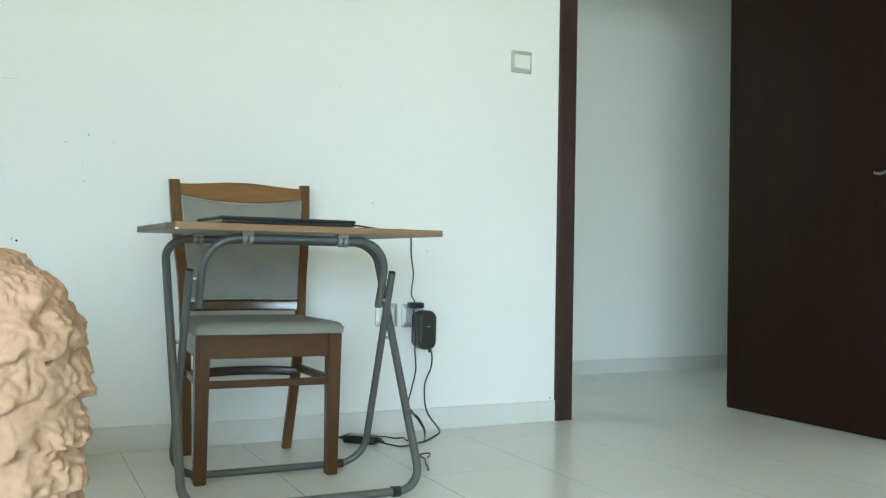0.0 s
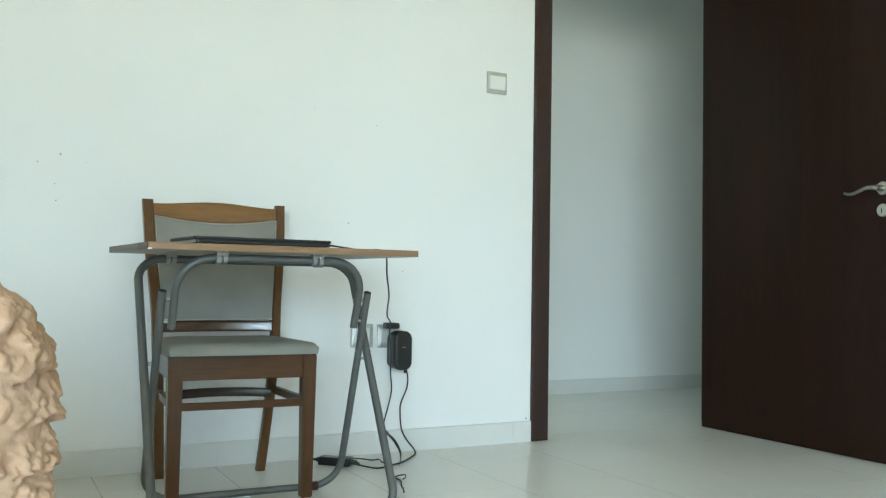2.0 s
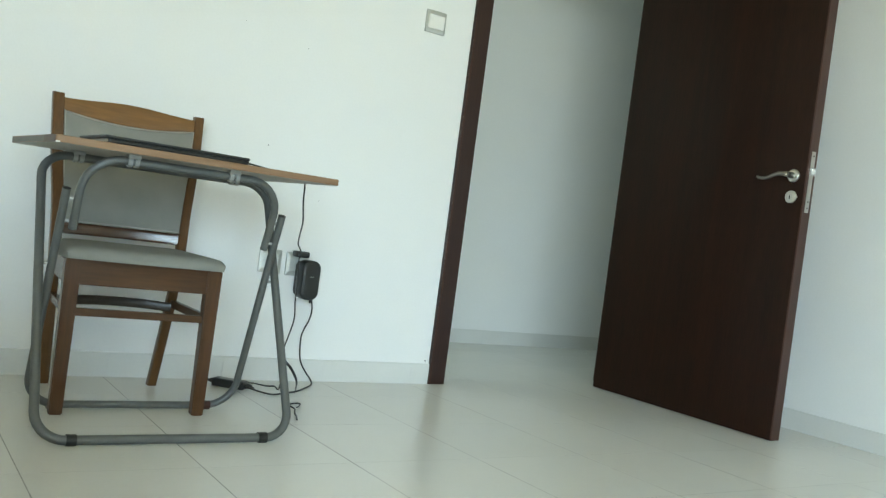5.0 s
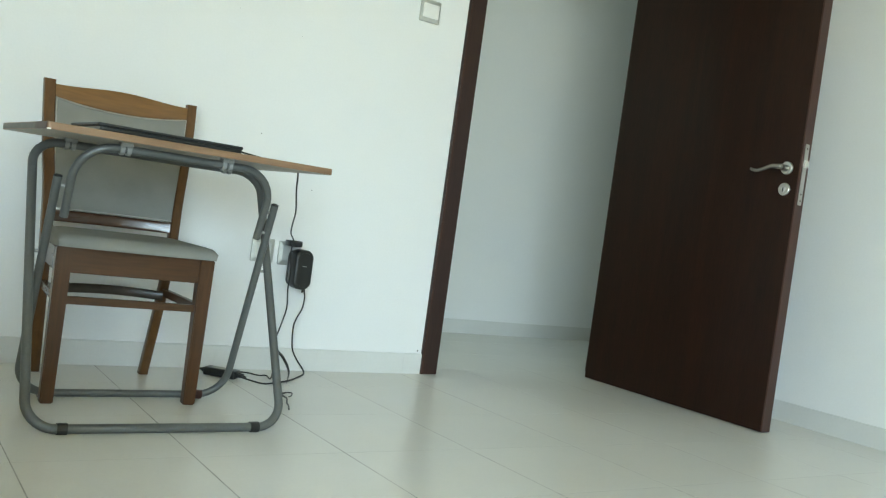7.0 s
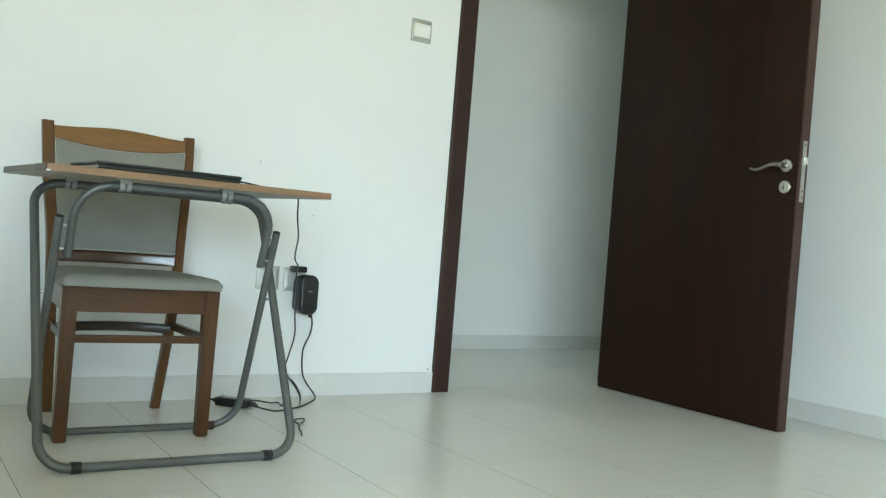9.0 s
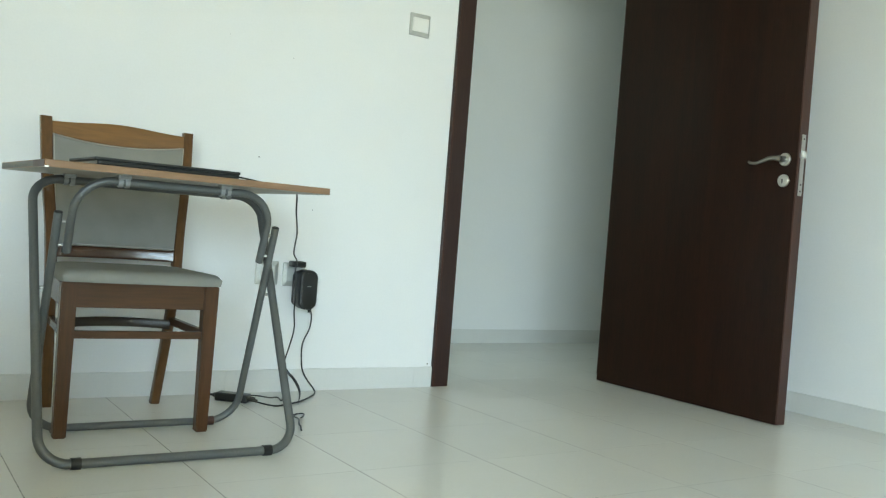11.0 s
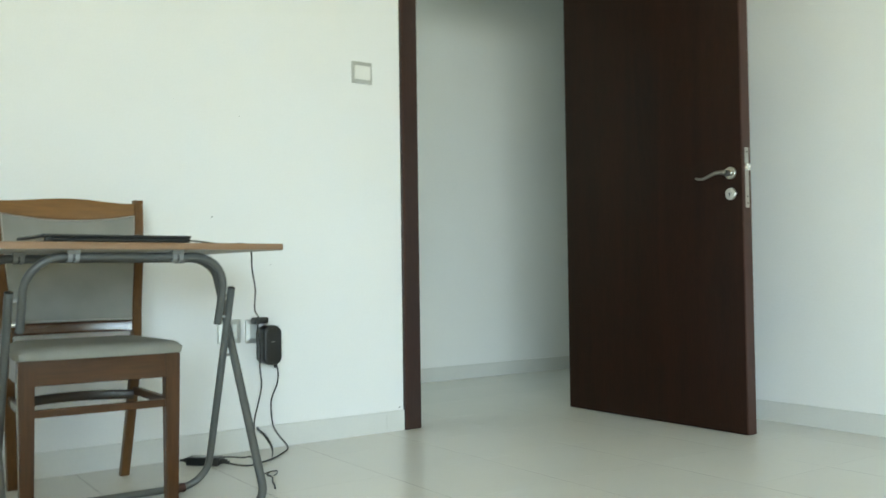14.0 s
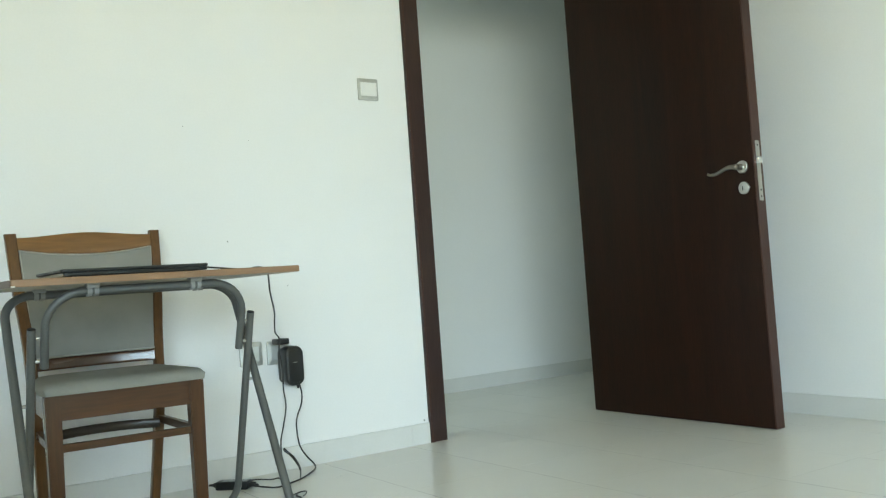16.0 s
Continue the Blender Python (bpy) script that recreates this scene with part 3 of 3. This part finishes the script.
def panel(zlo, zhi, xlo, xhi, thick, bulge=0.0, nx=28, nz=14, y_off=0.0, bow=0.012):
    """A curved board between the back posts; zlo and zhi give its edges along x in -1..1."""
    bm = bmesh.new()
    grid = []
    for side in (0, 1):
        rows = []
        for j in range(nz + 1):
            row = []
            for i in range(nx + 1):
                u, v = 2 * i / nx - 1, j / nz
                z = zlo(u) + (zhi(u) - zlo(u)) * v
                x = u * (xlo + (xhi - xlo) * v)
                dome = bulge * (1 - u ** 6) * (1 - (2 * v - 1) ** 6)
                y = back_y(z) + y_off + (-thick / 2 - dome if side == 0 else thick / 2 + dome * 0.5) + bow * (1 - u * u)
                row.append(bm.verts.new((x, y, z)))
            rows.append(row)
        grid.append(rows)
    for side in (0, 1):
        g = grid[side]
        for j in range(nz):
            for i in range(nx):
                bm.faces.new((g[j][i], g[j][i + 1], g[j + 1][i + 1], g[j + 1][i]))
    a, b = grid
    for i in range(nx):
        bm.faces.new((a[0][i], a[0][i + 1], b[0][i + 1], b[0][i]))
        bm.faces.new((a[nz][i], a[nz][i + 1], b[nz][i + 1], b[nz][i]))
    for j in range(nz):
        bm.faces.new((a[j][0], a[j + 1][0], b[j + 1][0], b[j][0]))
        bm.faces.new((a[j][nx], a[j + 1][nx], b[j + 1][nx], b[j][nx]))
    return bm


def crest_low(u):
    return 0.850 - 0.019 * (1 - u * u)


def crest_high(u):
    return 0.887 + 0.013 * math.cos(math.pi * u / 2) ** 2


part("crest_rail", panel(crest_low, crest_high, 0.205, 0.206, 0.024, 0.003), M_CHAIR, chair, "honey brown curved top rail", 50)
part("backrest", panel(lambda u: 0.509, lambda u: crest_low(u) - 0.001, 0.184, 0.2035, 0.018, 0.012), M_FABRIC, chair, "grey fabric back pad", 50)
edge = []
for u in np.linspace(-1, 1, 15):
    z = crest_low(u) - 0.004
    edge.append((u * 0.199, back_y(z) - 0.0135 + 0.012 * (1 - u * u), z))
for z in np.linspace(0.80, 0.515, 8):
    edge.append((0.181 + 0.0185 * (z - 0.509) / 0.33, back_y(z) - 0.0115, z))
for u in np.linspace(0.95, -0.95, 9):
    edge.append((u * 0.184, back_y(0.512) - 0.0125 + 0.012 * (1 - u * u), 0.512))
for z in np.linspace(0.515, 0.80, 8):
    edge.append((-0.181 - 0.0185 * (z - 0.509) / 0.33, back_y(z) - 0.0115, z))
part("piping", tube(edge, 0.0022, seg=8, closed=True), M_PIPING, chair, "pale piping round the back pad", 60)
part("lower_rail", panel(lambda u: 0.472, lambda u: 0.507, 0.182, 0.184, 0.022, 0.003, bow=0.034), M_RAIL, chair, "dark glossy lower back rail", 50)

# seat: padded, wider in front, with a wooden apron below
bm = bmesh.new()
rows, NU, NV = [], 30, 26
for j in range(NV + 1):
    row = []
    for i in range(NU + 1):
        u, v = 2 * i / NU - 1, 2 * j / NV - 1
        hw = 0.233 + (0.194 - 0.233) * (v + 1) / 2
        k = 1 - 0.012 * (abs(u) ** 6) * (abs(v) ** 6) * 6
        fall = (1 - abs(u) ** 9) * (1 - abs(v) ** 9)
        row.append((u * hw * k, -0.036 + (v + 1) / 2 * 0.40 - 0.010 * (1 - u * u) * (v < 0) * abs(v), fall))
    rows.append(row)
tops = [[bm.verts.new((x, y, 0.4435 + 0.0185 * f ** 0.42)) for x, y, f in r] for r in rows]
bots = [[bm.verts.new((x * 0.985, y * 0.985, 0.4265)) for x, y, f in r] for r in rows]
for j in range(NV):
    for i in range(NU):
        bm.faces.new((tops[j][i], tops[j][i + 1], tops[j + 1][i + 1], tops[j + 1][i]))
        bm.faces.new((bots[j][i], bots[j + 1][i], bots[j + 1][i + 1], bots[j][i + 1]))
for i in range(NU):
    bm.faces.new((tops[0][i], bots[0][i], bots[0][i + 1], tops[0][i + 1]))
    bm.faces.new((tops[NV][i], tops[NV][i + 1], bots[NV][i + 1], bots[NV][i]))
for j in range(NV):
    bm.faces.new((tops[j][0], tops[j + 1][0], bots[j + 1][0], bots[j][0]))
    bm.faces.new((tops[j][NU], bots[j][NU], bots[j + 1][NU], tops[j + 1][NU]))
part("seat", bm, M_FABRIC, chair, "grey fabric padded seat", 60)


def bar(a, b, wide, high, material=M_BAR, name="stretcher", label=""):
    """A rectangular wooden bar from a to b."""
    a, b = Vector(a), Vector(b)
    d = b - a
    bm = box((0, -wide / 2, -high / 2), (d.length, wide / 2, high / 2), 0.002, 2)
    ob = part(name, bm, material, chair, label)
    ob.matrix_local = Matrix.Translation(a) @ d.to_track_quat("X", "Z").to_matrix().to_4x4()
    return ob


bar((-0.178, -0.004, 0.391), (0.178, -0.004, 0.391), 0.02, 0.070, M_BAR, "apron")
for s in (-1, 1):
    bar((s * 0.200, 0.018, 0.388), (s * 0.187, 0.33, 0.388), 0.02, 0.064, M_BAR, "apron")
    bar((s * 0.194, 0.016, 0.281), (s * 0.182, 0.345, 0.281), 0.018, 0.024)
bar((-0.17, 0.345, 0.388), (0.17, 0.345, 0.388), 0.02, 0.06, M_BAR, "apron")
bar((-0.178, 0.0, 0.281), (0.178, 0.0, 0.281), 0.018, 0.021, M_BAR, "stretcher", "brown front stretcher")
bm = bmesh.new()
rings = []
for u in np.linspace(-1, 1, 25):
    y, z = 0.335 + 0.030 * (1 - u * u), 0.270 + 0.005 * (1 - u * u)
    rings.append([bm.verts.new((0.172 * u, y + a * 0.009, z + b * 0.014)) for a, b in ((-1, -0.8), (-0.8, -1), (0.8, -1), (1, -0.8), (1, 0.8), (0.8, 1), (-0.8, 1), (-1, 0.8))])
for a, b in zip(rings, rings[1:]):
    for k in range(8):
        bm.faces.new((a[k], a[(k + 1) % 8], b[(k + 1) % 8], b[k]))
bm.faces.new(rings[0][::-1])
bm.faces.new(rings[-1])
part("stretcher", bm, M_BACKBAR, chair, "dark bowed rear stretcher", 40)

# ---- charger, cables and power brick ----
charger = thing("wall_charger", (-0.617, -0.012, 0.388), 0, "black rounded wall charger plugged into the socket", "charger")
bm = prism(round_rect(-0.036, -0.073, 0.036, 0.073, 0.030, 8), 0.0, 0.062, 0.009, 3)
bmesh.ops.transform(bm, matrix=pose(0.002, -0.014, 0, 90, 0, 0), verts=bm.verts)
part("body", bm, M_BLACK, charger, "", 50)
part("back_half", prism(round_rect(-0.033, -0.066, 0.030, 0.066, 0.022, 6), 0, 0.014, 0.002), M_BLACK, charger).matrix_local = pose(0.0, 0, 0, 90, 0, 0)
bm = prism(round_rect(-0.027, -0.062, 0.027, 0.062, 0.024, 8), 0.0, 0.0022, 0.0008)
bmesh.ops.transform(bm, matrix=pose(0.002, -0.0752, 0, 90, 0, 0), verts=bm.verts)
part("face", bm, M_GLOSS, charger, "glossy black face panel", 40)
part("label_bar", box((-0.006, -0.0782, 0.012), (0.010, -0.0772, 0.0145)), M_CLIP, charger)
part("strain_relief", lathe([(0.0055, 0), (0.0040, 0.016)], 12, pose(0.022, -0.045, -0.070, 180, 0, 0)), M_BLACK, charger)
plug_ob = thing("power_plug", (-0.650, -0.012, 0.479), 0, "black power plug in the upper socket edge", "plug")
part("body", box((-0.020, -0.05, -0.011), (0.030, 0.0, 0.011), 0.005, 3), M_BLACK, plug_ob, "", 50)
part("grip", box((-0.012, -0.058, -0.008), (0.02, -0.05, 0.008), 0.003, 2), M_BLACK, plug_ob)

laptop_cable = [(-1.13, -0.62, 0.7500), (-1.06, -0.615, 0.7425), (-1.01, -0.60, 0.7380), (-0.96, -0.56, 0.7380), (-0.925, -0.53, 0.7430), (-0.892, -0.512, 0.7400), (-0.874, -0.503, 0.7180), (-0.866, -0.49, 0.665),
                (-0.800, -0.36, 0.60), (-0.738, -0.21, 0.555), (-0.695, -0.11, 0.518), (-0.665, -0.075, 0.49), (-0.668, -0.072, 0.45), (-0.664, -0.082, 0.38), (-0.660, -0.070, 0.31), (-0.648, -0.055, 0.24), (-0.661, -0.05, 0.17), (-0.674, -0.05, 0.12),
                (-0.690, -0.085, 0.07), (-0.712, -0.15, 0.025), (-0.738, -0.195, 0.006), (-0.728, -0.135, 0.005), (-0.757, -0.135, 0.005), (-0.79, -0.110, 0.008), (-0.835, -0.125, 0.014), (-0.862, -0.150, 0.016)]
tagged(part("laptop_cable", tube(smooth_line(laptop_cable, 5), 0.0026, seg=8), M_CABLE, None, "", 60), "thin black cable from the laptop down the wall", "cable")
brick_cable = [(-0.590, -0.058, 0.318), (-0.578, -0.047, 0.28), (-0.582, -0.045, 0.24), (-0.600, -0.045, 0.20), (-0.607, -0.045, 0.165), (-0.600, -0.045, 0.093), (-0.576, -0.045, 0.049), (-0.551, -0.05, 0.018), (-0.560, -0.085, 0.005),
               (-0.60, -0.135, 0.004), (-0.67, -0.206, 0.004), (-0.735, -0.245, 0.004), (-0.790, -0.268, 0.004), (-0.825, -0.235, 0.007), (-0.852, -0.205, 0.012)]
tagged(part("charger_cable", tube(smooth_line(brick_cable, 5), 0.0029, seg=8), M_CABLE, None, "", 60), "black cable from the charger to the power brick", "cable")
brick = thing("power_brick", (-0.898, -0.146, 0.0), -43, "black laptop power brick lying on the tiles", "power brick")
part("body", box((-0.058, -0.024, 0.001), (0.058, 0.024, 0.029), 0.005, 3), M_BLACK, brick, "", 50)
part("rating_label", box((-0.035, -0.016, 0.0288), (0.03, 0.016, 0.0294), 0.0002, 1), M_CLIP, brick, "grey rating label")
part("strain_relief", lathe([(0.0075, 0), (0.006, 0.022), (0.0035, 0.036)], 12, pose(0.056, -0.006, 0.014, 0, 92, 0)), M_BLACK, brick)
part("strain_relief", lathe([(0.0055, 0), (0.0035, 0.020)], 12, pose(0.056, 0.012, 0.016, 0, 90, 0)), M_BLACK, brick)
part("inlet_plug", lathe([(0.009, 0), (0.0085, 0.012), (0.0045, 0.02), (0.0035, 0.032)], 12, pose(-0.056, 0.0, 0.015, 0, -90, 0)), M_BLACK, brick)
strap = [(-0.662, -0.045, 0.090), (-0.656, -0.045, 0.078), (-0.641, -0.060, 0.061), (-0.636, -0.090, 0.041), (-0.640, -0.120, 0.029), (-0.649, -0.150, 0.017), (-0.674, -0.200, 0.004), (-0.70, -0.25, 0.002)]
bm = bmesh.new()
strap = smooth_line(strap, 5)
rings = []
for k, p in enumerate(strap):
    t = k / (len(strap) - 1)
    half = 0.0055 * min(1, 0.5 + 4 * t) * (1 - t ** 2 * 0.72)
    a = 0.35 + 1.1 * t
    across = Vector((math.cos(a), -math.sin(a) * 0.6, 0.35)).normalized()
    rings.append([bm.verts.new(p + across * u * half + Vector((0, v, 0))) for u, v in ((-1, 0), (1, 0), (1, 0.0016), (-1, 0.0016))])
for a, b in zip(rings, rings[1:]):
    for k in range(4):
        bm.faces.new((a[k], a[(k + 1) % 4], b[(k + 1) % 4], b[k]))
bm.faces.new(rings[0][::-1])
bm.faces.new(rings[-1])
tagged(part("cable_strap", bm, M_BLACK, None, "", 60), "black hook and loop strap on the cable", "strap")
tail = [(-0.775, -0.405, 0.005), (-0.797, -0.435, 0.004), (-0.80, -0.48, 0.005), (-0.825, -0.54, 0.004), (-0.835, -0.575, 0.004), (-0.854, -0.622, 0.004)]
tagged(part("cable_tie", tube(smooth_line(tail, 5), 0.0026, seg=8), M_CABLE, None, "", 60), "thin black twisted tie on the floor", "cable tie", "cable ties on the floor")
tail = [(-0.805, -0.42, 0.004), (-0.775, -0.414, 0.007), (-0.752, -0.412, 0.006), (-0.766, -0.44, 0.004), (-0.790, -0.475, 0.008)]
tagged(part("cable_tie", tube(smooth_line(tail, 5), 0.0022, seg=8), M_CABLE, None, "", 60), "thin black twisted tie on the floor", "cable tie", "cable ties on the floor")

# ---- armchair in a ruched stretch cover ----
ARM = (-2.45, -2.0)
armchair = thing("armchair", (*ARM, 0), 0, "armchair in a ruched tan stretch cover", "armchair")


def puffed(name, x0, x1, y0, y1, top_z, r, seed, step=0.0040, label=""):
    """A cushion-like block with upright sides, a domed top and stretch fabric gathered into rows of small frills."""
    cx, cy, a0, b0 = (x0 + x1) / 2, (y0 + y1) / 2, (x1 - x0) / 2, (y1 - y0) / 2
    side, arc = top_z - r, math.pi / 2 * r
    ns = int((side + arc) / step)
    corner = min(a0, b0) * 0.55
    line = [Vector((*p, 0)) for p in round_rect(-a0, -b0, a0, b0, corner, 10)]
    loop = []
    for p, q in zip(line, line[1:] + line[:1]):
        k = max(1, int((q - p).length / step))
        loop += [p.lerp(q, i / k) for i in range(k)]
    n, run, dist = len(loop), [], 0.0
    for i, p in enumerate(loop):
        run.append(dist)
        dist += (loop[(i + 1) % n] - p).length
    bm = bmesh.new()
    rings = []
    for j in range(ns + 1):
        s = (side + arc) * j / ns
        if s < side:
            z, inset, up = s, 0.0, 0.0
        else:
            t = (s - side) / r
            z, inset, up = side + r * math.sin(t), r * (1 - math.cos(t)), math.sin(t)
        flat = 1 - 0.55 * up
        ring = []
        for i, p in enumerate(loop):
            nrm = (loop[(i + 1) % n] - loop[i - 1]).cross(Vector((0, 0, 1))).normalized()
            fx, fy = 1 - inset / a0, 1 - inset / b0
            w = run[i]
            warp = 0.013 * noise.noise((w * 11, s * 8, seed)) + 0.010 * noise.noise((w * 46, s * 12, seed + 3)) + 0.003 * noise.noise((w * 120, s * 30, seed + 5))
            row = (s + warp) / 0.043
            k = math.floor(row)
            f = row - k
            flap = min(1, f / 0.13) * (1 - f) ** 0.9
            swell = 0.60 + 1.1 * max(-0.4, noise.noise((w * 26 + k * 5.3, k * 3.1, seed + k * 1.7)))
            bend = 0.8 * noise.noise((w * 30, s * 34, seed + 2))
            wide = min(1, 2.3 * abs(noise.noise((w * 40 + bend, s * 36 + bend + k * 1.3, seed + 14)))) ** 0.75
            thin = min(1, 2.3 * abs(noise.noise((w * 104 + bend * 2, s * 92 + bend, seed + 9)))) ** 0.8
            pit = max(0, noise.noise((w * 36, s * 42 + k, seed + 30)) - 0.26)
            calm = min(1, max(0.3, 0.6 + 1.6 * noise.noise((w * 15, s * 15, seed + 21)))) * (1 - 0.6 * up)
            d = flat * 0.0125 * flap * swell + calm * (0.0058 * wide + 0.0078 * thin) * (0.5 + 0.5 * flap) - 0.018 * pit * (1 - 0.7 * up) + 0.0042 * noise.noise((w * 17, s * 17, seed + 4))
            dirv = (nrm * math.cos(math.asin(min(1, up))) + Vector((0, 0, up - 0.15 * flap * (1 - up)))).normalized()
            v = Vector((p.x * fx, p.y * fy, z)) + dirv * d
            ring.append(bm.verts.new((v.x + cx - ARM[0], v.y + cy - ARM[1], max(0.0, v.z))))
        rings.append(ring)
    for a, b in zip(rings, rings[1:]):
        for i in range(n):
            bm.faces.new((a[i], a[(i + 1) % n], b[(i + 1) % n], b[i]))
    bm.faces.new(rings[-1])
    bm.faces.new(rings[0][::-1])
    return part(name, bm, M_COVER, armchair, label, 75)


puffed("armrest", -2.212, -1.965, -2.30, -1.74, 0.649, 0.098, 1.0, 0.0020)
puffed("armrest", -2.946, -2.710, -2.30, -1.74, 0.655, 0.095, 5.0, 0.012)
puffed("seat_cushion", -2.706, -2.216, -2.28, -1.91, 0.41, 0.07, 8.0, 0.012)
puffed("backrest", -2.706, -2.216, -1.90, -1.72, 0.66, 0.06, 12.0, 0.012)

# ---- skirting and floor tiles ----
PITCH, JX, JY = 0.3970, -0.494, -0.668
floor = tagged(part("floor", box((XL - 0.2, YB - 0.2, -0.05), (HALL_R + 0.2, HALL_Y + 0.15, -0.0002)), M_GROUT), "pale glossy square floor tiles with thin grey joints", "floor", kind="structure")


def tile_mesh(name, sx, sy, sz, bevel):
    bm = box((0, 0, 0), (sx, sy, sz), bevel, 1)
    me = bpy.data.meshes.new(name)
    bmesh.ops.recalc_face_normals(bm, faces=bm.faces)
    bm.to_mesh(me)
    bm.free()
    return me


full = tile_mesh("tile", PITCH - 0.0030, PITCH - 0.0015, 0.010, 0.0)
full.materials.append(M_TILE)
x = JX - PITCH * 12
while x < HALL_R:
    y = JY - PITCH * 15
    while y < HALL_Y:
        inside = x + PITCH > XL and x < XR and y + PITCH > YB and y < 0.3
        in_hall = x + PITCH > HALL_L and y > -0.3
        if inside or in_hall:
            t = new("tile", full)
            t.parent = floor
            t.matrix_local = pose(x + 0.0015, y + 0.00075, -0.010 + random.uniform(-0.00008, 0.0), random.uniform(-0.005, 0.005), random.uniform(-0.005, 0.005), 0)
        y += PITCH
    x += PITCH

skirt = tile_mesh("skirting_tile", PITCH - 0.0002, 0.011, 0.083, 0.0002)
skirt.materials.append(M_SKIRT)


def skirting(name, start, turn, length, label):
    ob = thing(name, (*start, 0), turn, label, "baseboard", kind="structure")
    s = 0.0
    while s < length - 1e-3:
        k = min(PITCH, length - s)
        t = new("skirting_tile", skirt)
        t.parent = ob
        t.matrix_local = Matrix.Translation((s + 0.0003, -0.011, 0.0002)) @ Matrix.Diagonal((k / PITCH, 1, 1, 1))
        s += PITCH
    return ob


skirting("baseboard", (-0.0865 - 9 * PITCH + 0.0, 0.0), 0, 9 * PITCH, "pale grey tile skirting along the white wall")
skirting("baseboard", (-0.086, 0.0), 0, 0.085, "short end piece of tile skirting at the door")
skirting("baseboard", (XR, -0.012), -90, 6.6, "pale grey tile skirting beside the open door")
skirting("baseboard", (DOOR_R + 0.083, 0.0), 0, XR - DOOR_R - 0.096, "pale grey tile skirting behind the open door")
skirting("baseboard", (HALL_L, HALL_Y), 0, HALL_R - HALL_L, "pale grey tile skirting in the hall")
